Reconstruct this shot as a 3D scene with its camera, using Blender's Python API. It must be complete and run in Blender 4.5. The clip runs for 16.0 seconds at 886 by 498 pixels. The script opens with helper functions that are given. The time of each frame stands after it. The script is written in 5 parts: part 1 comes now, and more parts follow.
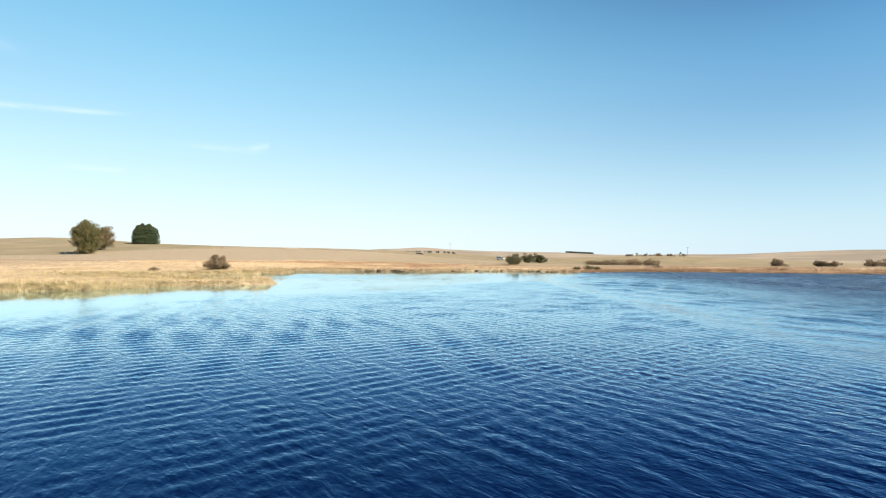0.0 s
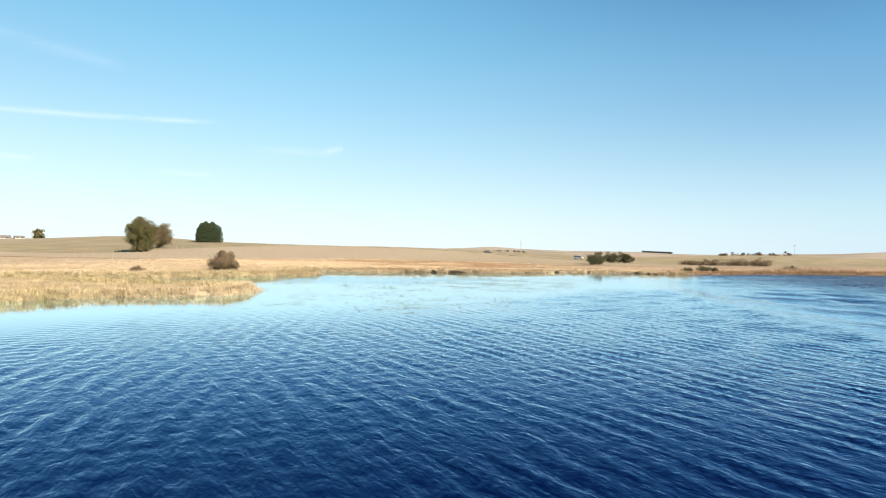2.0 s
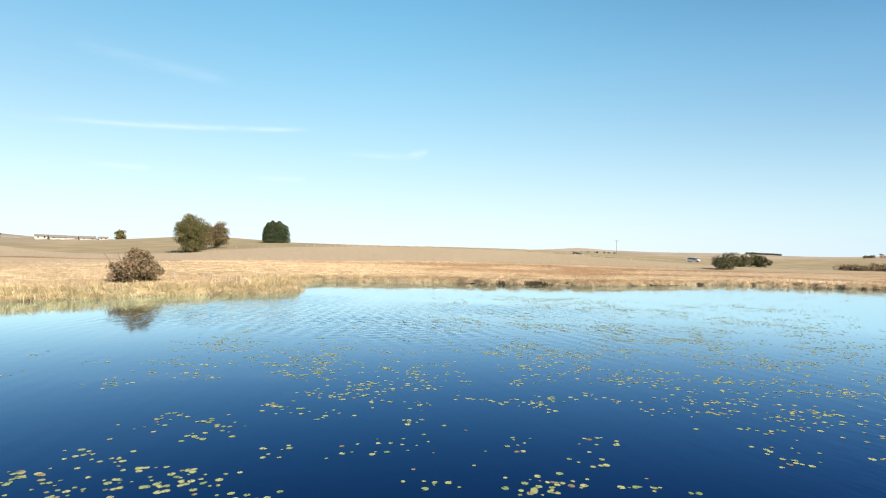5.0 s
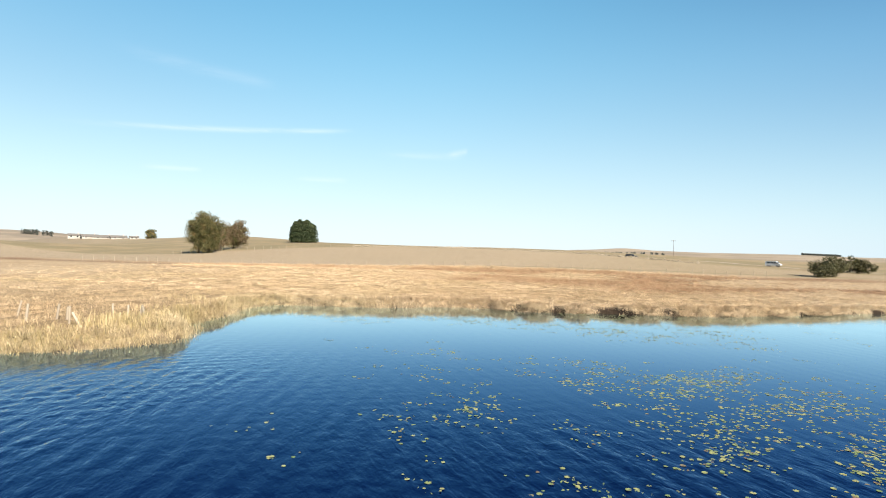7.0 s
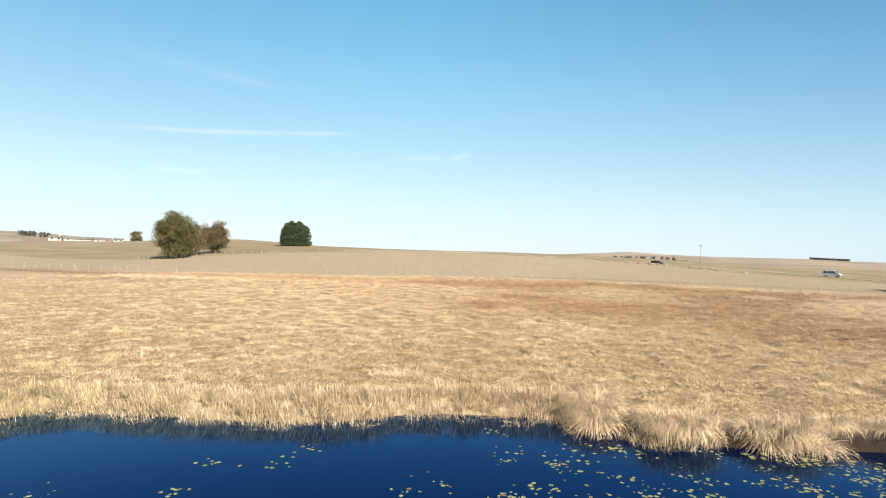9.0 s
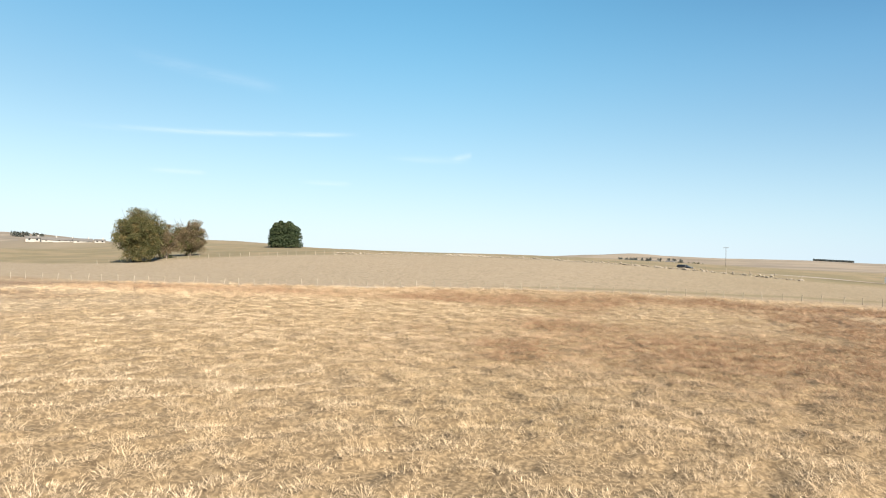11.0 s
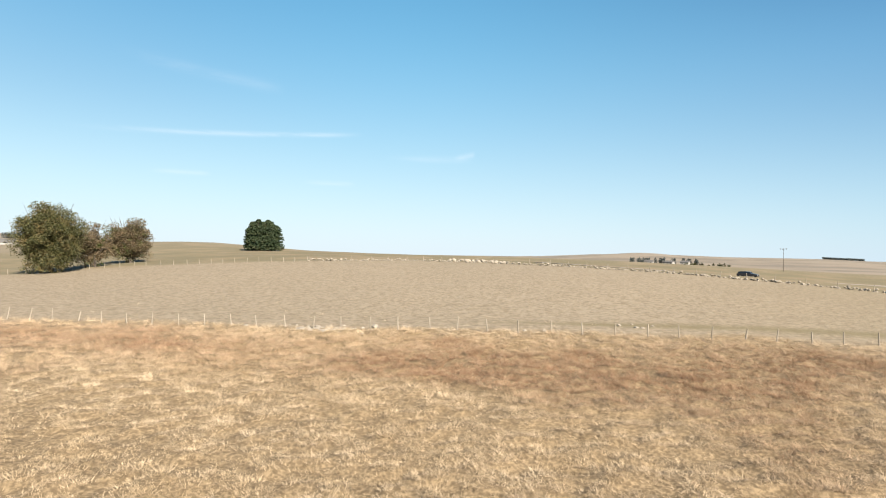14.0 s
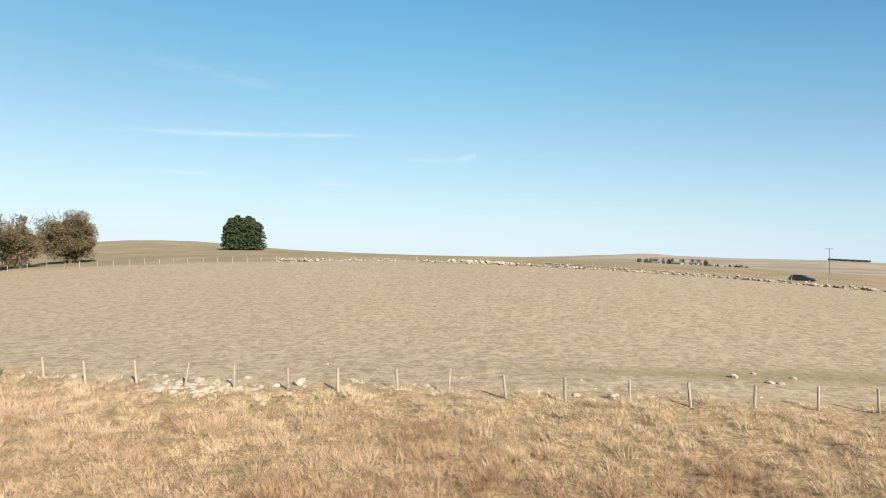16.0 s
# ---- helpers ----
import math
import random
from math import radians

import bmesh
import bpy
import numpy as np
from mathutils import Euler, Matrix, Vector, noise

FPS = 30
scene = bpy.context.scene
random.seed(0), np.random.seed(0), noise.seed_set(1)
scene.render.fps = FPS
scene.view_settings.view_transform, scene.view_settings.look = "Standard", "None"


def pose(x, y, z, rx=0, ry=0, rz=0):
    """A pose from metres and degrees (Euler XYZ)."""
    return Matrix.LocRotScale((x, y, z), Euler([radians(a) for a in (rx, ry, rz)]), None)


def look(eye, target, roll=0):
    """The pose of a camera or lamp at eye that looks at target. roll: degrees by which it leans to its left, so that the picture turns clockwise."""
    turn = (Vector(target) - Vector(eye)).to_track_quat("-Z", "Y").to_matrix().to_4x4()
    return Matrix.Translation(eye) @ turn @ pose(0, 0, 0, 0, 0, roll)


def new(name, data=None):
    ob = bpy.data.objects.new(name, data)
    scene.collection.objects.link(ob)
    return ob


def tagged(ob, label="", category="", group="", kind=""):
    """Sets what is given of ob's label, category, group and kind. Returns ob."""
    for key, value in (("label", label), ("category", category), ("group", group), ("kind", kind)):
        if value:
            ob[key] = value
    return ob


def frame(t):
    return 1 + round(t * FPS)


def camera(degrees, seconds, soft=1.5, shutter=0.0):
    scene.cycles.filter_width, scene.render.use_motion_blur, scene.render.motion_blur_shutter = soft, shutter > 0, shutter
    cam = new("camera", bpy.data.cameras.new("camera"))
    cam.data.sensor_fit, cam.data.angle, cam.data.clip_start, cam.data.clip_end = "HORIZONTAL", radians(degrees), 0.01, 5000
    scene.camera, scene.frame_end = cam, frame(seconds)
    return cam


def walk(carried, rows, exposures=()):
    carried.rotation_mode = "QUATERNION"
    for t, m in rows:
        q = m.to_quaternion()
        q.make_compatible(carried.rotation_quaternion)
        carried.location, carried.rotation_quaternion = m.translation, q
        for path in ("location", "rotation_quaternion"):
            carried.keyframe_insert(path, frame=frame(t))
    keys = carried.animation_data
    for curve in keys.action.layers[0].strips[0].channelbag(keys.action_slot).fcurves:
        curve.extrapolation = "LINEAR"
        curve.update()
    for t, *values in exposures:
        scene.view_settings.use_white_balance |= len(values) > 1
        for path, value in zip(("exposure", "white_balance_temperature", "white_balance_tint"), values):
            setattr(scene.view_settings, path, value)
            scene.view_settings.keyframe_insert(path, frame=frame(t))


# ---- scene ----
cam = camera(78.4, 16.0, soft=1.1)
PATH = [
    (0, (-0.815, 1.45, 3.28), (-0.812, 3.45, 3.307), 0.7),
    (0.5, (-0.976, 7.269, 3.17), (-0.971, 9.269, 3.199), 0.9),
    (1, (-0.933, 13.129, 3.099), (-0.972, 15.128, 3.127), 0.8),
    (1.5, (-0.931, 19.048, 3.062), (-1.07, 21.043, 3.086), 0.8),
    (2, (-1.115, 25.095, 2.916), (-1.366, 27.079, 2.938), 0.8),
    (2.5, (-1.321, 30.808, 2.837), (-1.63, 32.784, 2.86), 0.9),
    (3, (-1.828, 36.446, 2.74), (-2.159, 38.419, 2.764), 0.8),
    (3.5, (-2.025, 41.903, 2.73), (-2.407, 43.866, 2.755), 0.9),
    (4, (-2.571, 47.29, 2.766), (-3.009, 49.241, 2.79), 0.9),
    (6.5, (-7.37, 72.801, 3.48), (-8.045, 74.683, 3.5), 1.0),
    (7, (-8.821, 77.997, 3.677), (-9.51, 79.874, 3.696), 1.1),
    (7.5, (-10.445, 83.119, 3.793), (-11.142, 84.993, 3.817), 1.4),
    (8, (-12.255, 88.229, 4.108), (-12.954, 90.103, 4.132), 1.3),
    (8.5, (-14.263, 93.385, 4.471), (-14.962, 95.259, 4.495), 1.2),
    (9, (-16.12, 98.216, 4.688), (-16.822, 100.089, 4.717), 1.3),
    (9.5, (-17.847, 102.889, 5.113), (-18.553, 104.76, 5.142), 1.2),
    (12, (-26.84, 124.899, 5.6), (-27.541, 126.771, 5.635), 1.4),
    (12.5, (-28.796, 130.211, 6.264), (-29.5, 132.083, 6.297), 1.3),
    (13, (-30.672, 135.269, 6.735), (-31.381, 137.139, 6.77), 1.3),
    (13.5, (-32.475, 140.28, 6.878), (-33.187, 142.148, 6.911), 1.2),
    (14, (-34.129, 145.516, 6.955), (-34.843, 147.384, 6.986), 1.1),
    (14.5, (-35.659, 150.144, 6.979), (-36.375, 152.012, 7.009), 1.1),
    (15, (-37.236, 155.07, 7.042), (-37.952, 156.937, 7.069), 1.1),
    (15.5, (-38.855, 159.872, 7.032), (-39.572, 161.739, 7.059), 1.0),
    (16, (-40.424, 164.694, 6.908), (-41.144, 166.559, 6.941), 1.2),
]
walk(cam, [(t, look(eye, target, roll)) for t, eye, target, roll in PATH],
     exposures=[(0.0, 2.20, 6500, 10), (5.0, 2.20, 6500, 10), (9.0, 2.14, 6450, 10), (12.5, 2.08, 6230, 10), (16.0, 2.0, 6250, 10)])

# ---- light ----
SUN_AZ, SUN_EL = radians(126.0), radians(33.0)  # azimuth clockwise from +y
sun_dir = Vector((math.sin(SUN_AZ) * math.cos(SUN_EL), math.cos(SUN_AZ) * math.cos(SUN_EL), math.sin(SUN_EL)))
sun_data = bpy.data.lights.new("sun", "SUN")
sun_data.energy, sun_data.angle, sun_data.color = 4.75, radians(0.53), (1.0, 0.885, 0.74)
sun = new("sun", sun_data)
sun.matrix_world = look(sun_dir * 300, (0, 0, 0))


class Nodes:
    """Short hand for building node trees."""

    def __init__(self, tree):
        self.tree, self.n, self.l = tree, tree.nodes, tree.links

    def add(self, kind, **kw):
        node = self.n.new(kind)
        for k, v in kw.items():
            if k == "op":
                node.operation = v
            elif k == "blend":
                node.blend_type = v
        return node

    def put(self, sock, v):
        if isinstance(v, bpy.types.NodeSocket):
            self.l.new(v, sock)
        else:
            sock.default_value = v

    def math(self, op, a, b=0.0, c=0.0, clamp=False):
        m = self.n.new("ShaderNodeMath")
        m.operation, m.use_clamp = op, clamp
        for sock, v in zip(m.inputs, (a, b, c)):
            self.put(sock, v)
        return m.outputs[0]

    def mix(self, fac, a, b, blend="MIX"):
        m = self.n.new("ShaderNodeMix")
        m.data_type, m.blend_type = "RGBA", blend
        self.put(m.inputs[0], fac)
        for sock, v in ((m.inputs[6], a), (m.inputs[7], b)):
            self.put(sock, (*v, 1.0) if isinstance(v, tuple) and len(v) == 3 else v)
        return m.outputs[2]

    def step(self, v, lo, hi, a=0.0, b=1.0):
        m = self.n.new("ShaderNodeMapRange")
        m.interpolation_type = "SMOOTHSTEP"
        for sock, x in zip(m.inputs, (v, lo, hi, a, b)):
            self.put(sock, x)
        return m.outputs[0]

    def noise(self, vec, scale, detail=3.0, rough=0.55, dist=0.0):
        m = self.n.new("ShaderNodeTexNoise")
        if vec is not None:
            self.l.new(vec, m.inputs["Vector"])
        m.inputs["Scale"].default_value, m.inputs["Detail"].default_value = scale, detail
        m.inputs["Roughness"].default_value, m.inputs["Distortion"].default_value = rough, dist
        return m.outputs[0]

    def mapping(self, vec, loc=(0, 0, 0), rot=(0, 0, 0), scale=(1, 1, 1)):
        m = self.n.new("ShaderNodeMapping")
        self.l.new(vec, m.inputs[0])
        m.inputs["Location"].default_value, m.inputs["Rotation"].default_value, m.inputs["Scale"].default_value = loc, rot, scale
        return m.outputs[0]

    def attr(self, name):
        m = self.n.new("ShaderNodeAttribute")
        m.attribute_name = name
        return m.outputs["Fac"]

    def coords(self, which="Object"):
        return self.n.new("ShaderNodeTexCoord").outputs[which]

    def bump(self, height, strength=0.5, distance=0.05, normal=None):
        m = self.n.new("ShaderNodeBump")
        self.put(m.inputs["Strength"], strength)
        self.put(m.inputs["Distance"], distance)
        self.l.new(height, m.inputs["Height"])
        if normal is not None:
            self.l.new(normal, m.inputs["Normal"])
        return m.outputs[0]


def build_world():
    world = bpy.data.worlds.new("sky")
    scene.world = world
    world.use_nodes = True
    k = Nodes(world.node_tree)
    k.n.clear()
    sky = k.n.new("ShaderNodeTexSky")
    sky.sky_type, sky.sun_disc = "NISHITA", False
    sky.sun_elevation, sky.sun_rotation = SUN_EL, SUN_AZ
    sky.altitude, sky.air_density, sky.dust_density, sky.ozone_density = 900, 1.0, 0.6, 1.1
    d = k.coords("Generated")
    sep = k.n.new("ShaderNodeSeparateXYZ")
    k.l.new(d, sep.inputs[0])
    az = k.math("MULTIPLY", k.math("ARCTAN2", sep.outputs[0], sep.outputs[1]), 57.2958)
    el = k.math("MULTIPLY", k.math("ARCSINE", sep.outputs[2]), 57.2958)
    streaky = k.noise(k.mapping(d, rot=(0, 0, 0.7), scale=(3, 9, 60)), 2.0, 5, 0.6, 0.6)
    veil = 0.0
    # thin cirrus: azimuth span, height at its middle, tilt, thickness, strength
    for a0, a1, e0, tilt, thick, dens in ((-57, -29, 11.6, 0.065, 0.22, 0.30), (-28, -17.5, 10.2, 0.0, 0.32, 0.13), (-53, -37, 17.0, -0.10, 0.5, 0.09),
                                          (-20.2, -17.6, 10.5, 0.22, 0.3, 0.2), (-50, -44, 7.6, 0.02, 0.2, 0.2), (-36, -30, 7.4, 0.0, 0.2, 0.2)):
        mid = k.math("ADD", k.math("MULTIPLY", k.math("SUBTRACT", az, (a0 + a1) / 2), tilt), e0)
        off = k.math("DIVIDE", k.math("SUBTRACT", el, mid), thick)
        body = k.math("EXPONENT", k.math("MULTIPLY", k.math("MULTIPLY", off, off), -1.0))
        span = k.math("MULTIPLY", k.step(az, a0, a0 + (a1 - a0) * 0.45), k.step(az, a1 - (a1 - a0) * 0.18, a1, 1.0, 0.0))
        veil = k.math("ADD", veil, k.math("MULTIPLY", k.math("MULTIPLY", body, span), dens))
    veil = k.math("MULTIPLY", veil, k.step(streaky, 0.3, 0.62, 0.35, 1.0), clamp=True)
    clear = k.mix(1.0, sky.outputs[0], (0.76, 1.30, 1.58), "MULTIPLY")
    # haze evens out the bright rim of the sky
    thin, even = k.n.new("ShaderNodeVectorMath"), k.n.new("ShaderNodeVectorMath")
    thin.operation, even.operation = "MULTIPLY_ADD", "DIVIDE"
    k.l.new(clear, thin.inputs[0])
    thin.inputs[1].default_value, thin.inputs[2].default_value = (0.05, 0.07, 0.085), (1, 1, 1)
    k.l.new(clear, even.inputs[0])
    k.l.new(thin.outputs[0], even.inputs[1])
    clear = even.outputs[0]
    # deeper blue away from the horizon and towards the zenith
    clear = k.mix(k.step(el, 4.0, 26.0), clear, k.mix(1.0, clear, (0.80, 1.18, 1.16), "MULTIPLY"))
    clear = k.mix(k.step(el, 26.0, 62.0), clear, k.mix(1.0, clear, (0.40, 0.62, 0.98), "MULTIPLY"))
    # paler blue towards the west
    west = k.math("MULTIPLY", k.step(az, -18.0, -58.0), k.step(el, 4.0, 16.0))
    clear = k.mix(west, clear, k.mix(1.0, clear, (0.88, 0.86, 0.90), "MULTIPLY"))
    # darkest at a right angle from the sun
    side = k.math("DIVIDE", k.math("SUBTRACT", az, 42.0), 31.0)
    side = k.math("EXPONENT", k.math("MULTIPLY", k.math("MULTIPLY", side, side), -1.0))
    rim = k.math("MULTIPLY", k.math("EXPONENT", k.math("DIVIDE", k.math("MAXIMUM", el, 0.0), -10.5)), 0.95)
    pale = k.mix(side, (5.2, 5.8, 6.1), (3.9, 4.9, 5.6))
    side = k.math("MULTIPLY", side, k.step(el, 0.0, 15.0))
    clear = k.mix(side, clear, k.mix(1.0, clear, (0.35, 0.65, 0.83), "MULTIPLY"))
    clear = k.mix(k.math("MULTIPLY", side, k.step(el, 17.0, 32.0)), clear, k.mix(1.0, clear, (0.14, 0.2, 0.38), "MULTIPLY"))
    clear = k.mix(rim, clear, pale)
    col = k.mix(veil, clear, (6.4, 6.8, 7.0))
    bg = k.n.new("ShaderNodeBackground")
    k.l.new(col, bg.inputs[0])
    bg.inputs[1].default_value = 0.0385
    out = k.n.new("ShaderNodeOutputWorld")
    k.l.new(bg.outputs[0], out.inputs[0])


build_world()


# ---- materials ----
def material(name, rough=0.8, spec=0.3):
    m = bpy.data.materials.new(name)
    m.use_nodes = True
    k = Nodes(m.node_tree)
    b = k.n["Principled BSDF"]
    b.inputs["Roughness"].default_value = rough
    b.inputs["Specular IOR Level"].default_value = spec
    return m, k, b


def grass_colour(k, pos, vary, level):
    """Dry autumn grass: straw, russet, grazed pasture and green reed, by the fields baked on the mesh."""
    broad = k.noise(pos, 0.12, 3)
    mid = k.noise(pos, 0.9, 4, 0.6)
    straw = k.mix(k.step(broad, 0.35, 0.65), (0.70, 0.505, 0.275), (0.77, 0.595, 0.375))
    straw = k.mix(k.step(mid, 0.4, 0.7, 0.0, 0.6), straw, (0.56, 0.41, 0.225))
    russet = k.mix(k.step(mid, 0.3, 0.7), (0.19, 0.085, 0.042), (0.43, 0.235, 0.125))
    past = k.mix(k.step(broad, 0.3, 0.7), (0.61, 0.495, 0.34), (0.55, 0.455, 0.315))
    # pasture turns a darker olive brown towards the east
    past = k.mix(k.attr("olive_east"), past, (0.36, 0.295, 0.165))
    past = k.mix(k.step(mid, 0.45, 0.75, 0.0, 0.5), past, (0.40, 0.31, 0.19))
    past = k.mix(k.step(k.noise(pos, 1.5, 4, 0.65, 0.4), 0.46, 0.58, 0.0, 0.85), past, (0.31, 0.24, 0.14))
    green = k.mix(k.step(mid, 0.3, 0.7), (0.25, 0.22, 0.06), (0.44, 0.35, 0.12))
    col = k.mix(k.attr("russet"), straw, russet)
    col = k.mix(k.attr("pasture"), col, past)
    col = k.mix(k.attr("green"), col, green)
    # noise spots painted dark and pale for shaded pits and lit tops in the grass
    tuft = k.noise(pos, 2.5, 2.5, 0.55)
    spots = k.math("SUBTRACT", 1.0, k.math("MULTIPLY", k.attr("pasture"), 0.2))
    col = k.mix(k.math("MULTIPLY", k.step(tuft, 0.53, 0.63, 0.0, 0.95), spots), col, k.mix(0.75, col, (0.15, 0.095, 0.045)))
    col = k.mix(k.math("MULTIPLY", k.step(tuft, 0.46, 0.34, 0.0, 0.45), spots), col, (0.84, 0.65, 0.40))
    col = k.mix(vary, k.mix(0.62, col, (0.115, 0.075, 0.036)), k.mix(k.math("SUBTRACT", 0.42, k.math("MULTIPLY", k.attr("russet"), 0.26)), col, (0.90, 0.73, 0.50)))
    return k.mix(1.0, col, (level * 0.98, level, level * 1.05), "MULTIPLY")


def make_ground_material():
    m, k, b = material("meadow_ground", 0.95, 0.1)
    pos = k.coords()
    fine = k.noise(pos, 7.0, 5, 0.7)
    tuft = k.noise(pos, 2.5, 2.5, 0.55)
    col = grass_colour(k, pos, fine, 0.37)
    # brown litter near the tussocks, darkened to stand in for shade in the gaps
    col = k.mix(k.attr("shaded_thatch"), col, k.mix(k.step(fine, 0.4, 0.62), (0.085, 0.06, 0.033), (0.185, 0.135, 0.078)))
    col = k.mix(k.attr("beyond"), col, k.mix(k.step(k.noise(pos, 0.08, 3), 0.4, 0.65), (0.10, 0.085, 0.048), (0.14, 0.11, 0.066)))
    col = k.mix(k.attr("track"), col, (0.11, 0.09, 0.05))
    # far fields in greyed tones, with the haze of distance painted in
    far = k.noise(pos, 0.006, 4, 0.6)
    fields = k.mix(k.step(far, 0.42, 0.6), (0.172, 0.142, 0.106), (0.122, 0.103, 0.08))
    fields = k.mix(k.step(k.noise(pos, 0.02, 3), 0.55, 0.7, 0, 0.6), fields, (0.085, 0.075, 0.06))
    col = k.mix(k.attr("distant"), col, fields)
    # lake bed and bank peat, near black so the tussock gaps look shaded
    col = k.mix(k.attr("bed_gap_shade"), col, (0.013, 0.009, 0.006))
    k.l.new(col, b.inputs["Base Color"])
    k.l.new(k.bump(tuft, k.math("SUBTRACT", 0.8, k.math("MULTIPLY", k.attr("pasture"), 0.3)), -0.12, k.bump(fine, 0.5, 0.03)), b.inputs["Normal"])
    return m


def make_grass_material(name):
    m, k, b = material(name, 0.75, 0.15)
    pos = k.coords()
    rnd = k.n.new("ShaderNodeNewGeometry").outputs["Random Per Island"]
    # about twice the ground's level: blades coloured lighter to offset their self-shading
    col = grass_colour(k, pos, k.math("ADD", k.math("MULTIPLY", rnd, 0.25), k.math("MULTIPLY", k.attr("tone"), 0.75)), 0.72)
    k.l.new(col, b.inputs["Base Color"])
    tr = k.n.new("ShaderNodeBsdfTranslucent")
    k.l.new(col, tr.inputs[0])
    mix = k.n.new("ShaderNodeMixShader")
    mix.inputs[0].default_value = 0.2
    k.l.new(b.outputs[0], mix.inputs[1])
    k.l.new(tr.outputs[0], mix.inputs[2])
    k.l.new(mix.outputs[0], k.n["Material Output"].inputs[0])
    return m


def make_water_material():
    m, k, b = material("lake_water", 0.05, 0.5)
    pos = k.coords()
    b.inputs["IOR"].default_value = 1.37
    # far waves are too small to tell apart: they roughen the mirror
    k.l.new(k.math("ADD", 0.05, k.math("MULTIPLY", k.attr("coarse"), 0.26)), b.inputs["Roughness"])
    fine = k.noise(k.mapping(k.mapping(pos, rot=(0, 0, radians(-35))), scale=(1.0, 0.45, 1.0)), 9.0, 3, 0.55, 0.4)
    small = k.noise(k.mapping(k.mapping(pos, rot=(0, 0, radians(-38))), scale=(1.0, 0.4, 1.0)), 4.2, 2, 0.5, 0.5)
    chop = k.noise(k.mapping(k.mapping(pos, rot=(0, 0, radians(-30))), scale=(1.0, 0.5, 1.0)), 2.2, 3, 0.6, 0.3)
    open_water = k.bump(chop, k.attr("coarse"), 0.5)
    k.l.new(k.bump(fine, k.math("MULTIPLY", k.attr("wind"), 0.4), 0.03, k.bump(small, k.math("MULTIPLY", k.attr("wind"), 0.55), 0.05, open_water)), b.inputs["Normal"])
    wander = k.noise(pos, 0.05, 3)
    col = k.mix(k.step(wander, 0.3, 0.7), (0.0002, 0.0012, 0.0105), (0.0003, 0.0016, 0.0135))
    k.l.new(col, b.inputs["Base Color"])
    # the sky's mirror image, deep blue looking down and pale at a glance
    b.inputs["Specular IOR Level"].default_value = 0.0
    fres = k.n.new("ShaderNodeFresnel")
    fres.inputs["IOR"].default_value = 1.34
    k.l.new(b.inputs["Normal"].links[0].from_socket, fres.inputs["Normal"])
    share = k.math("MULTIPLY", k.math("POWER", fres.outputs[0], 1.33), k.math("SUBTRACT", 2.2, k.math("ADD", k.math("MULTIPLY", k.attr("wind"), 0.2), k.math("MULTIPLY", k.attr("coarse"), 0.75))), clamp=True)
    gloss = k.n.new("ShaderNodeBsdfGlossy")
    k.l.new(k.mix(k.step(fres.outputs[0], 0.03, 0.6), (0.24, 0.56, 1.0), (0.78, 0.94, 1.0)), gloss.inputs["Color"])
    k.l.new(b.inputs["Roughness"].links[0].from_socket, gloss.inputs["Roughness"])
    k.l.new(b.inputs["Normal"].links[0].from_socket, gloss.inputs["Normal"])
    mix = k.n.new("ShaderNodeMixShader")
    k.l.new(share, mix.inputs[0])
    k.l.new(b.outputs[0], mix.inputs[1])
    k.l.new(gloss.outputs[0], mix.inputs[2])
    k.l.new(mix.outputs[0], k.n["Material Output"].inputs[0])
    return m


def simple(name, a, b_col, scale=3.0, rough=0.8, bump=0.3, dist=0.02, detail=4, spec=0.3, stretch=(1, 1, 1), island=0.0, per_object=0.0):
    """Two-tone mottled surface with relief."""
    a, b_col = tuple(0.47 * v for v in a), tuple(0.47 * v for v in b_col)
    m, k, b = material(name, rough, spec)
    pos = k.mapping(k.coords(), scale=stretch)
    n1, n2 = k.noise(pos, scale, detail, 0.6), k.noise(pos, scale * 0.2, 2)
    col = k.mix(k.step(n1, 0.3, 0.7), a, b_col)
    col = k.mix(k.step(n2, 0.35, 0.7, 0.0, 0.4), col, tuple(0.6 * v for v in a))
    if island:
        r = k.n.new("ShaderNodeNewGeometry").outputs["Random Per Island"]
        col = k.mix(k.step(r, 0.0, 1.0, 0.0, island), col, tuple(0.45 * v for v in a))
    if per_object:
        r = k.n.new("ShaderNodeObjectInfo").outputs["Random"]
        col = k.mix(k.math("MULTIPLY", r, per_object), col, tuple(0.5 * v for v in a))
    k.l.new(col, b.inputs["Base Color"])
    if bump:
        k.l.new(k.bump(n1, bump, dist), b.inputs["Normal"])
    return m


def leaves(name, a, b_col, c_col):
    """Foliage: three tones by clump and by leaf."""
    a, b_col, c_col = (tuple(0.5 * v for v in c) for c in (a, b_col, c_col))
    m, k, b = material(name, 0.6, 0.25)
    r = k.n.new("ShaderNodeNewGeometry").outputs["Random Per Island"]
    n = k.noise(k.coords(), 0.55, 3)
    col = k.mix(k.step(r, 0.0, 1.0), a, b_col)
    col = k.mix(k.step(n, 0.48, 0.66), col, c_col)
    k.l.new(col, b.inputs["Base Color"])
    tr = k.n.new("ShaderNodeBsdfTranslucent")
    k.l.new(col, tr.inputs[0])
    mix = k.n.new("ShaderNodeMixShader")
    mix.inputs[0].default_value = 0.3
    k.l.new(b.outputs[0], mix.inputs[1])
    k.l.new(tr.outputs[0], mix.inputs[2])
    k.l.new(mix.outputs[0], k.n["Material Output"].inputs[0])
    return m


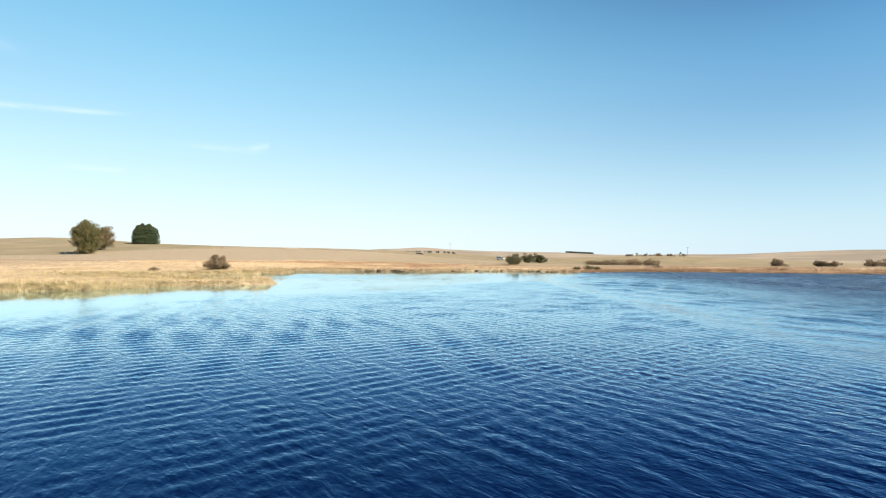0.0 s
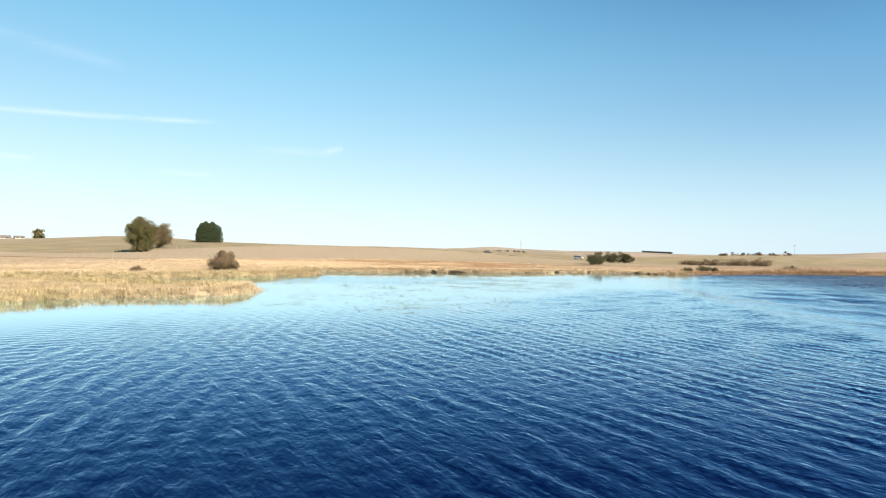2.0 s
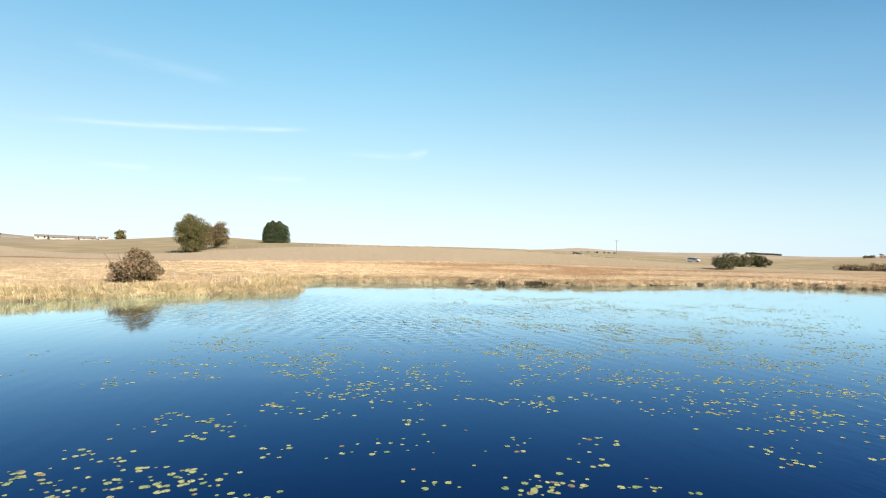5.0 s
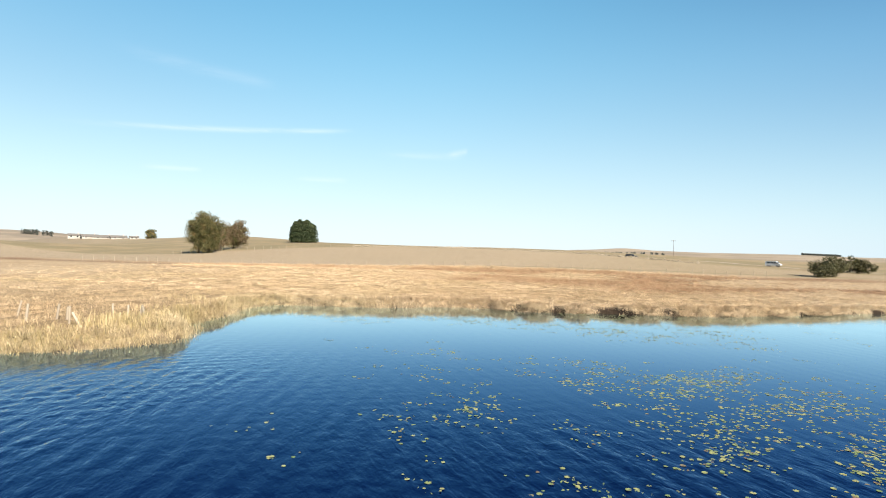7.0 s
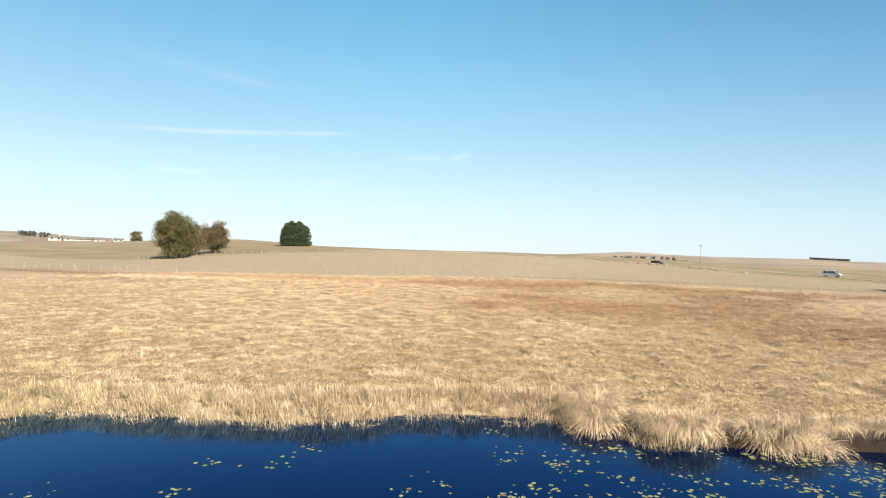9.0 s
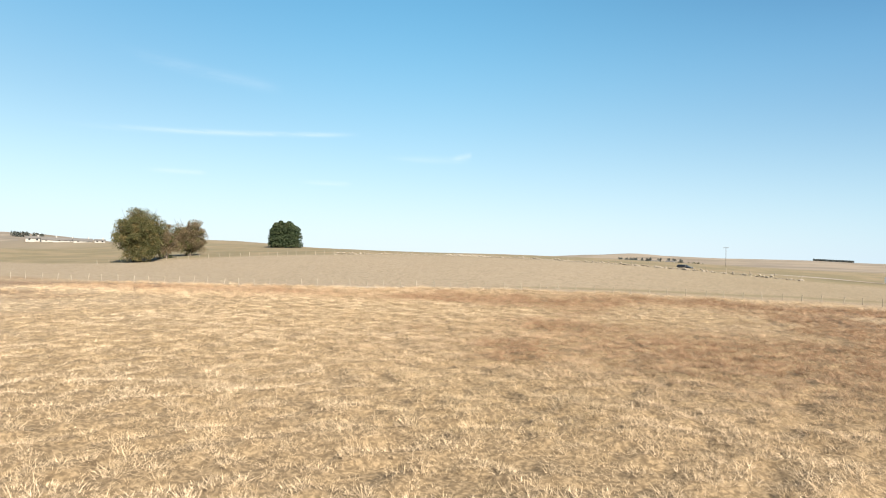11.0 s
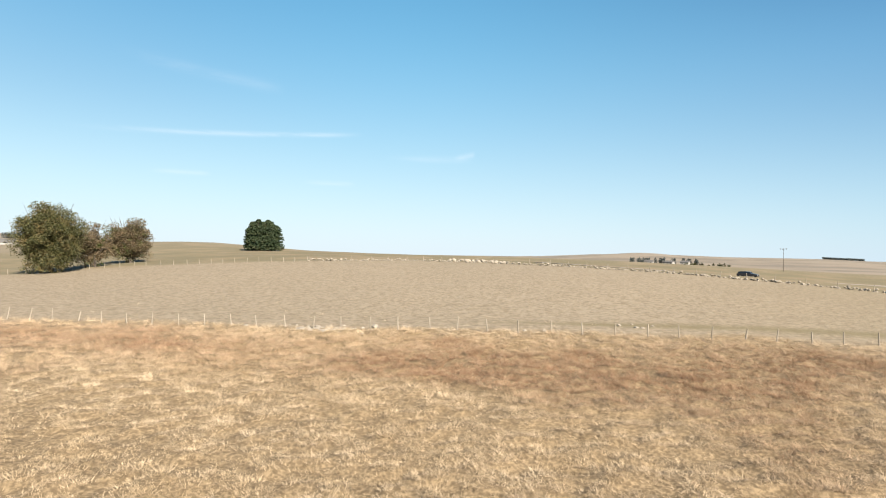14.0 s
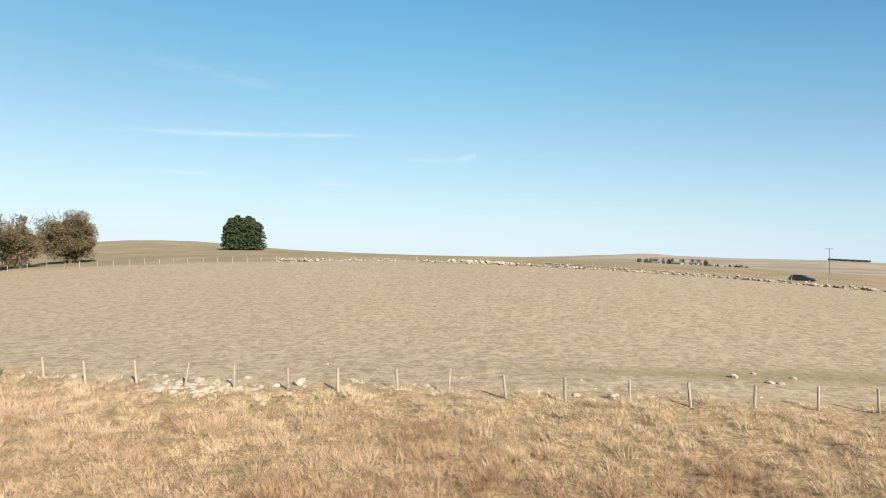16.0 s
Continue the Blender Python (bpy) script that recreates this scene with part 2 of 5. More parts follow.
GROUND = make_ground_material()
GRASS = make_grass_material("dry_grass")
WATER = make_water_material()
BARK = simple("bark", (0.16, 0.13, 0.10), (0.09, 0.07, 0.055), 6, 0.9, 0.6, 0.03, stretch=(1, 1, 0.3))
POST = simple("weathered_post_wood", (0.52, 0.45, 0.35), (0.34, 0.28, 0.21), 9, 0.85, 0.5, 0.01, stretch=(1, 1, 0.12), per_object=0.5)
STONE = simple("granite_rubble", (0.66, 0.57, 0.44), (0.46, 0.39, 0.30), 4, 0.9, 0.6, 0.03, island=0.6, per_object=0.4)
LEAF_OAK = leaves("oak_leaves", (0.075, 0.082, 0.028), (0.15, 0.14, 0.05), (0.23, 0.175, 0.07))
LEAF_ASH = leaves("turning_leaves", (0.16, 0.13, 0.07), (0.26, 0.18, 0.10), (0.11, 0.13, 0.035))
LEAF_SPRUCE = leaves("spruce_needles", (0.035, 0.06, 0.026), (0.07, 0.10, 0.042), (0.10, 0.115, 0.05))
LEAF_WILLOW = leaves("willow_leaves", (0.20, 0.14, 0.08), (0.28, 0.195, 0.115), (0.16, 0.125, 0.065))
LEAF_DARK = leaves("shrub_leaves", (0.075, 0.08, 0.034), (0.13, 0.12, 0.05), (0.10, 0.10, 0.04))
# far foliage, paled and greyed in its colour to suggest haze
LEAF_HAZED = leaves("hazed_needles", (0.10, 0.115, 0.10), (0.13, 0.14, 0.12), (0.12, 0.13, 0.12))
PLASTER = simple("pale_render", (0.5, 0.48, 0.44), (0.4, 0.38, 0.34), 1.2, 0.9, 0.1)
SLATE = simple("slate_roof", (0.2, 0.185, 0.17), (0.15, 0.14, 0.13), 2.5, 0.9, 0.3)
ROADWAY = simple("worn_asphalt", (0.44, 0.38, 0.30), (0.36, 0.31, 0.25), 3, 0.9, 0.2)


# ---- plan: lake outline, relief, vegetation fields ----
RNG = np.random.default_rng(7)


def vnoise(x, y, size, seed=0):
    """Smooth value noise in 0..1 with cells of the given size in metres."""
    x, y = np.asarray(x, float) / size + 1000.5, np.asarray(y, float) / size + 1000.5
    xi, yi = np.floor(x).astype(np.int64), np.floor(y).astype(np.int64)
    fx, fy = x - xi, y - yi
    fx, fy = fx * fx * (3 - 2 * fx), fy * fy * (3 - 2 * fy)

    def cell(a, b):
        h = (a * 374761393 + b * 668265263 + seed * 982451653) & 0x7FFFFFFF
        h = ((h ^ (h >> 13)) * 1274126177) & 0x7FFFFFFF
        return ((h ^ (h >> 16)) & 0xFFFF) / 65535.0

    top = cell(xi, yi) * (1 - fx) + cell(xi + 1, yi) * fx
    low = cell(xi, yi + 1) * (1 - fx) + cell(xi + 1, yi + 1) * fx
    return top * (1 - fy) + low * fy


def smooth(v, lo, hi):
    t = np.clip((np.asarray(v, float) - lo) / (hi - lo), 0, 1)
    return t * t * (3 - 2 * t)


SHORE = [(-75, -60), (-62, -10), (-52, 25), (-36.8, 44), (-32.5, 47.5), (-29.5, 51.5), (-26, 55.8), (-23.2, 57.4), (-20.6, 59.6), (-20.2, 63.3), (-21, 65.4), (-24, 66.8), (-29, 67.6), (-38, 68.6),
         (-49, 71.2), (-41, 75.2), (-36.6, 79), (-34, 83), (-31.5, 87.5), (-29.2, 90.8), (-26.6, 93.4), (-27.2, 95.6), (-30, 98.8), (-31, 102), (-32.9, 106), (-32.3, 108.9),
         (-28.9, 110), (-25.4, 111.3), (-22.4, 113.3), (-18.8, 114.5), (-16.6, 113.5), (-13.3, 114.5), (-9.4, 115.7), (-5.5, 116.5), (0.7, 120.5), (8, 125.8), (16, 128),
         (26, 126.5), (36, 128), (50, 138), (75, 141), (112, 143), (160, 150), (230, 140), (260, 60), (220, -60), (100, -140), (-20, -150)]


def rounded_outline(points, steps=5):
    """A Catmull-Rom loop through the corners, with small coves."""
    p, out = np.array(points, float), []
    for i in range(len(p)):
        a, b, c, d = p[i - 1], p[i], p[(i + 1) % len(p)], p[(i + 2) % len(p)]
        for s in np.arange(steps) / steps:
            out.append(0.5 * (2 * b + (c - a) * s + (2 * a - 5 * b + 4 * c - d) * s**2 + (3 * b - a - 3 * c + d) * s**3))
    out = np.array(out)
    out += 0.7 * (np.stack([vnoise(out[:, 0], out[:, 1], 2.3, 5), vnoise(out[:, 0], out[:, 1], 2.3, 6)], -1) - 0.5)
    return out


LAKE = rounded_outline(SHORE)


def shore_distance(x, y):
    """Metres to the water's edge, positive on land."""
    x, y = np.asarray(x, float).ravel(), np.asarray(y, float).ravel()
    best, inside = np.full(x.shape, 1e9), np.zeros(x.shape, bool)
    near = (x > -110) & (x < 300) & (y > -190) & (y < 190)
    px, py = x[near], y[near]
    bn, ins = np.full(px.shape, 1e9), np.zeros(px.shape, bool)
    for (ax, ay), (bx, by) in zip(LAKE, np.roll(LAKE, -1, 0)):
        dx, dy = bx - ax, by - ay
        t = np.clip(((px - ax) * dx + (py - ay) * dy) / (dx * dx + dy * dy + 1e-9), 0, 1)
        bn = np.minimum(bn, (px - ax - t * dx) ** 2 + (py - ay - t * dy) ** 2)
        ins ^= ((ay > py) != (by > py)) & (px < (bx - ax) * (py - ay) / (by - ay + 1e-12) + ax)
    best[near], inside[near] = np.sqrt(bn), ins
    best[~near] = 60.0
    best = np.minimum(best, 60.0)
    return np.where(inside, -best, best)


# gentle rise behind the fence: weights of broad swells on a coarse grid
SWELL_X, SWELL_Y, SWELL_R = (-260, -200, -150, -105, -65, -25, 20, 70, 140, 220), (170, 215, 255, 300, 360), 42.0
SWELLS = [[4.31, 3.09, 1.08, 0.99, 8.77], [-0.49, -1.28, -0.39, 2.08, 3.9], [0.93, -0.3, 2.08, 2.02, 1.57], [-0.14, -1.07, 3.17, -0.38, 3.53], [0.31, -0.81, 2.19, -0.9, 2.8],
          [0.15, -0.38, 2.96, 0.24, 2.34], [-0.18, -1.44, 0.98, -0.37, 1.86], [0.31, 0.29, -0.22, -0.68, 1.13], [0.15, 0.39, -0.26, -0.72, 4.25], [0.18, 0.69, 0.4, -0.73, 3.0]]
# the far skyline: compass bearing and the angle at which it stands above the level
BEARING = (-180, -100, -66, -57, -53, -50, -45, -30, -12, -6, 0.5, 6, 13, 16.5, 20, 25, 30, 34, 39, 60, 120, 180)
RISE = (0.6, 1.0, 1.2, 1.2, 0.9, 0.6, 0.45, 0.3, 0.4, 0.7, 0.78, 0.62, 0.6, 0.46, 0.4, 0.55, 0.6, 0.8, 1.0, 1.0, 0.6, 0.6)


FARM_RISE = 10.3  # the shoulder on which the farm stands


def relief(x, y, sd):
    x, y = np.asarray(x, float), np.asarray(y, float)
    h = np.full(x.shape, 0.45)
    for i, cx in enumerate(SWELL_X):
        for j, cy in enumerate(SWELL_Y):
            h = h + SWELLS[i][j] * np.exp(-((x - cx) ** 2 + (y - cy) ** 2) / (2 * SWELL_R**2))
    r, az = np.hypot(x + 15, y - 80), np.degrees(np.arctan2(x + 15, y - 80))
    ridge = np.interp(az, BEARING, RISE) * np.pi / 180
    rr = np.minimum(r, 3200)
    far = smooth(r, 330, 1500) * rr * ridge * (0.75 + 0.5 * vnoise(x, y, 420, 3) * smooth(3000 - r, 0, 1500) + 0.25 * smooth(r, 1500, 3000))
    rise = 10.5 * np.exp(-((x + 475) / 60) ** 2 - ((y - 455) / 60) ** 2) + FARM_RISE * np.exp(-((x + 370) / 70) ** 2 - ((y - 345) / 50) ** 2)
    knob = 9.0 * np.exp(-((x + 55) / 60) ** 2 - ((y - 1480) / 80) ** 2)
    land = smooth(sd, 0, 60)
    h = h - 0.28 * np.exp(-((x + 34) / 14) ** 4 - ((y - 62) / 8.5) ** 4)
    bank = 0.32 * np.exp(-(fence_side(x, y) / 7) ** 2 - ((x + 47) / 15) ** 2)
    dip = 0.9 * np.exp(-((x + 8) / 30) ** 2 - ((y - 290) / 18) ** 2)
    h = h + far + knob + bank + rise - dip
    return np.maximum(h, 0.17) + 0.10 * (vnoise(x, y, 9, 11) - 0.5) + 0.3 * land * (vnoise(x, y, 60, 12) - 0.5)


def ground_z(x, y, sd=None):
    x, y = np.asarray(x, float), np.asarray(y, float)
    sd = shore_distance(x, y).reshape(x.shape) if sd is None else sd
    return -0.7 + (relief(x, y, sd) + 0.7) * smooth(sd, -0.9, 0.35)


def zg(x, y):
    far_inland = y > 185 or x < -105 or x > 290
    return float(ground_z(np.array([x]), np.array([y]), np.array([60.0]) if far_inland else None)[0])


def fence_side(x, y):
    """Metres beyond the near pasture fence."""
    return (y - 189.3) - np.interp(x, (-160, -106, -92, -68, -55, -36.7, -26, 10, 60), (-22, -17, -13.5, -7.6, -5.2, 0, 4, 12, 18))


def fields(x, y, sd):
    """Vegetation fields: grazed pasture, russet grass, green reed."""
    f = fence_side(x, y)
    pasture = smooth(f + 3 * (vnoise(x, y, 6, 21) - 0.5), -1.0, 3.0) * (1 - smooth(np.hypot(x, y - 150), 260, 420) * 0.4)
    patch = vnoise(x, y, 13, 22) * 0.6 + vnoise(x, y, 4.5, 23) * 0.4
    strip = np.exp(-((f + 9 + 6 * (vnoise(x, y, 20, 26) - 0.5)) / 6.5) ** 2)
    wet = np.exp(-((x + 19) / 17) ** 2 - ((y - 149) / 13) ** 2)
    russet = np.clip(smooth(patch, 0.45, 0.72) * (0.3 + 0.5 * wet + 0.35 * smooth(y, 125, 150)) + (0.58 + 0.3 * smooth(np.abs(x + 45), 6, 22)) * strip + 1.0 * wet + 0.8 * smooth(x, 18, 40) * np.exp(-np.abs(sd) / 8), 0, 1) * (1 - pasture)
    east = smooth(x, -30, -6) * smooth(y, 126, 140) * smooth(195 - y, 0, 15)
    russet = np.clip(russet + east * (0.2 + 0.6 * smooth(patch, 0.35, 0.65)) * (1 - pasture), 0, 1)
    left = np.maximum(smooth(-x, 24, 30) * smooth(104 - y, 0, 6), smooth(-x, 29.5, 33) * smooth(118 - y, 0, 8))
    green = np.clip(np.exp(-np.abs(sd) / 2.4) * (0.07 + 0.75 * left) * (0.4 + 0.9 * vnoise(x, y, 5, 24)), 0, 1)
    green = np.clip(green + 0.35 * smooth(vnoise(x, y, 11, 25), 0.6, 0.85) * (1 - pasture) * smooth(150 - y, 0, 30), 0, 1)
    return pasture, russet, green


def near_line(x, y):
    """Metres from the line flown over the meadow."""
    t = np.clip(((x + 18) * -0.36 + (y - 103) * 0.933) / 75, 0, 1)
    return np.hypot(x + 18 + 27 * t, y - 103 - 70 * t)


def hummock(x, y):
    """Single grass hummocks, 0 in the gaps to 1 on the tops."""
    wx, wy = x + 0.5 * vnoise(x, y, 0.8, 34), y + 0.5 * vnoise(x, y, 0.8, 35)
    a = vnoise(0.82 * wx + 0.57 * wy, 0.82 * wy - 0.57 * wx, 0.62, 36)
    return smooth(0.7 * a + 0.3 * vnoise(0.5 * x - 0.87 * y, 0.87 * x + 0.5 * y, 1.05, 37), 0.25, 0.75)


def tussocks(x, y, sd, pasture):
    """Hummocks of the rough meadow and small unevenness of the grazed ground."""
    near = np.exp(-((np.hypot(x + 25, y - 150) / 90) ** 4))
    lumps = (0.05 * smooth(vnoise(x, y, 2.1, 31), 0.3, 0.85) + 0.2 * hummock(x, y)) * (1 - pasture) + (0.05 * vnoise(x, y, 2.6, 32) + 0.05 * hummock(x, y)) * pasture
    return near * smooth(sd, 0.3, 2.0) * lumps


def beyond_crest(x, y):
    """The rougher field past the wall and fence on the crest."""
    line = np.interp(x, (-160, -147, -137, -128, -116, -104, -88, -68, -50, -36, -22, -8, 6, 40), (206, 209, 228, 233, 239, 246, 258, 261, 259, 255, 250, 245, 240, 232))
    return smooth(y - line, 0.0, 4.0) * smooth(420 - y, 0, 100)


# ---- mesh helpers ----
def mesh_arrays(name, verts, faces, mat, attrs=None, smooth_shade=False):
    """A mesh from an (n, 3) array of places and an (m, k) array of corners."""
    me = bpy.data.meshes.new(name)
    verts, faces = np.asarray(verts, np.float32), np.asarray(faces, np.int32)
    me.vertices.add(len(verts))
    me.vertices.foreach_set("co", verts.ravel())
    me.loops.add(faces.size)
    me.loops.foreach_set("vertex_index", faces.ravel())
    me.polygons.add(len(faces))
    me.polygons.foreach_set("loop_start", np.arange(0, faces.size, faces.shape[1], dtype=np.int32))
    if smooth_shade:
        me.polygons.foreach_set("use_smooth", np.ones(len(faces), bool))
    for key, values in (attrs or {}).items():
        me.attributes.new(key, "FLOAT", "POINT").data.foreach_set("value", np.asarray(values, np.float32))
    me.update(calc_edges=True)
    me.materials.append(mat)
    return me


def part(name, bm, mat, parent=None, label="", smooth_shade=False):
    """One mesh object out of a bmesh, a mesh or arrays, under its thing."""
    if isinstance(bm, bpy.types.Mesh):
        me = bm
    else:
        me = bpy.data.meshes.new(name)
        bm.to_mesh(me)
        bm.free()
        me.materials.append(mat)
        if smooth_shade:
            me.polygons.foreach_set("use_smooth", np.ones(len(me.polygons), bool))
    ob = new(name, me)
    if parent is not None:
        ob.parent = parent
    return tagged(ob, label=label)


def thing(name, place, label, category, group="", turn=0.0):
    ob = new(name)
    ob.matrix_world = pose(*place, 0, 0, turn)
    return tagged(ob, label, category, group)


def tube(bm, path, radii, sides=7):
    """A tapered tube along a path, closed at its end."""
    rings = []
    for i, (p, r) in enumerate(zip(path, radii)):
        p = Vector(p)
        d = (Vector(path[min(i + 1, len(path) - 1)]) - Vector(path[max(i - 1, 0)])).normalized()
        q = d.to_track_quat("Z", "Y")
        rings.append([bm.verts.new(p + q @ Vector((math.cos(a) * r, math.sin(a) * r, 0))) for a in (2 * math.pi * j / sides for j in range(sides))])
    for a, b in zip(rings, rings[1:]):
        for j in range(sides):
            bm.faces.new((a[j], a[(j + 1) % sides], b[(j + 1) % sides], b[j]))
    bm.faces.new(rings[0][::-1]), bm.faces.new(rings[-1])
    return bm


def box(bm, size, m=Matrix(), bevel=0.0):
    r = bmesh.ops.create_cube(bm, size=1, matrix=m @ Matrix.Diagonal((*size, 1)))
    if bevel:
        edges = list({e for v in r["verts"] for e in v.link_edges})
        bmesh.ops.bevel(bm, geom=edges, offset=bevel, segments=2, affect="EDGES", profile=0.5)
    return bm


# ---- ground and water ----
def axis(lo, hi, core_lo, core_hi, step, growth=1.13):
    mid = list(np.arange(core_lo, core_hi + step / 2, step))
    s, v = step, core_hi
    while v < hi:
        s *= growth
        v += s
        mid.append(v)
    s, v = step, core_lo
    while v > lo:
        s *= growth
        v -= s
        mid.insert(0, v)
    return np.array(mid)


def build_ground():
    wide, deep = axis(-4300, 4300, -75, 25, 0.8), axis(-2600, 4700, 44, 215, 0.8)
    xs = np.concatenate([wide[wide < -64.5], np.arange(-64, 8.1, 0.29), wide[wide > 8.6]])
    ys = np.concatenate([deep[deep < 111.5], np.arange(112, 196.1, 0.29), deep[deep > 196.5]])
    gx, gy = np.meshgrid(xs, ys)
    sd = shore_distance(gx, gy).reshape(gx.shape)
    gz = ground_z(gx, gy, sd)
    pasture, russet, green = fields(gx, gy, sd)
    gz += tussocks(gx, gy, sd, pasture)
    nx, ny = len(xs), len(ys)
    idx = np.arange(nx * ny).reshape(ny, nx)
    faces = np.stack([idx[:-1, :-1], idx[:-1, 1:], idx[1:, 1:], idx[1:, :-1]], -1).reshape(-1, 4)
    olive_east = smooth(gx, -40, 0) * (0.45 + 0.5 * vnoise(gx, gy, 12, 48)) * smooth(300 - gy, 0, 60)
    attrs = dict(olive_east=olive_east.ravel(), track=(0.85 * smooth(gx, -52, -38) * np.exp(-((fence_side(gx, gy) - 6.0 + 1.2 * (vnoise(gx, gy, 9, 38) - 0.5)) / (0.7 + 1.1 * vnoise(gx, gy, 4, 39))) ** 2)).ravel(), beyond=(0.85 * beyond_crest(gx, gy)).ravel(), shaded_thatch=(0.92 * np.exp(-((near_line(gx, gy) / 36) ** 4)) * (1 - pasture) * smooth(sd, 0, 1.5)).ravel(), pasture=pasture.ravel(), russet=russet.ravel(), green=green.ravel(), bed_gap_shade=smooth(-sd + 0.4 * vnoise(gx, gy, 1.1, 40) + 0.55 * smooth(gx, -18.5, -17) * smooth(30 - gx, 0, 4) * smooth(0.36 - vnoise(gx, gy, 0.95, 66), 0, 0.06), 0.22, 0.55).ravel(),
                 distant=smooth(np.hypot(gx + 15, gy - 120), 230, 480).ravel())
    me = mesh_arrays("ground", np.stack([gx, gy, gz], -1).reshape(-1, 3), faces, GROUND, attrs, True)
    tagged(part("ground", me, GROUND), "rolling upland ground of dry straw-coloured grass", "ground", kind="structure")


WAVES = np.random.default_rng(17)
# two crossing trains of wind waves and a coarser one for the open water: bearing of travel, length and slope
TRAIN_A = [(math.radians(30 + WAVES.normal(0, 8)), WAVES.uniform(0.42, 0.68), WAVES.uniform(0, 6.28)) for _ in range(12)]
TRAIN_B = [(math.radians(-35 + WAVES.normal(0, 12)), WAVES.uniform(0.4, 0.62), WAVES.uniform(0, 6.28)) for _ in range(9)]
TRAIN_C = [(math.radians(WAVES.uniform(-60, 60)), WAVES.uniform(1.3, 5.0), WAVES.uniform(0, 6.28)) for _ in range(14)]


def wind_on(x, y):
    """How far the wind ruffles the water: full in the open, little in the lee of the far bank."""
    lee = y - 1.4 * x - 1.2 * np.maximum(x - 12, 0) + 22 * (vnoise(x, y, 16, 91) - 0.5) + 8 * (vnoise(x, y, 5, 92) - 0.5)
    patch = 0.85 * smooth(vnoise(x, y, 5, 90), 0.1, 0.6) * np.exp(-((x + 16) / 13) ** 4 - ((y - 84) / 9) ** 4)
    return 0.04 + patch * smooth(y, 70, 78) + 0.96 * (1 - smooth(lee, 46, 72)) * (0.72 + 0.45 * vnoise(x, y, 7, 93))


def wave_z(x, y, gap):
    z = np.zeros(np.shape(x))
    blend = smooth(vnoise(x, y, 14, 94) + 0.012 * (y - 22) + 0.02 * x, 0.35, 0.75)
    for train, gain in ((TRAIN_A, 0.06 * (0.4 + 0.6 * blend)), (TRAIN_B, 0.068 * (1.0 - 0.72 * blend))):
        for a, length, shift in train:
            env = 0.35 + 1.3 * vnoise(x, y, 4.5 * length, int(1000 * length))
            p = 2 * np.pi / length * (x * math.cos(a) + y * math.sin(a)) + shift + 1.6 * vnoise(x, y, 2.6, 95)
            z = z + gain * env * length / (2 * np.pi) * (np.sin(p) - 0.34 * np.cos(2 * p)) * smooth(length / gap, 2.2, 3.6)
    for a, length, shift in TRAIN_C:
        p = 2 * np.pi / length * (x * math.cos(a) + y * math.sin(a)) + shift
        z = z + 0.04 * length / (2 * np.pi) * np.sin(p) * smooth(length / gap, 2.2, 3.6) * smooth(gap, 0.2, 0.6)
    return z * wind_on(x, y)


def build_water():
    xs, ys = axis(-90, 275, -25, 12, 0.17, 1.05), axis(-165, 160, 3, 110, 0.17, 1.12)
    gx, gy = np.meshgrid(xs, ys)
    gap = np.maximum(*np.meshgrid(np.gradient(xs), np.gradient(ys)))
    gz = wave_z(gx, gy, gap)
    nx, ny = len(xs), len(ys)
    idx = np.arange(nx * ny).reshape(ny, nx)
    faces = np.stack([idx[:-1, :-1], idx[:-1, 1:], idx[1:, 1:], idx[1:, :-1]], -1).reshape(-1, 4)
    me = mesh_arrays("water", np.stack([gx, gy, gz], -1).reshape(-1, 3), faces, WATER, dict(wind=wind_on(gx, gy).ravel(), coarse=(wind_on(gx, gy) * smooth(gap, 0.18, 2.2)).ravel()), True)
    tagged(part("water", me, WATER), "deep blue lake water ruffled by wind", "water", kind="structure")


build_ground()
build_water()


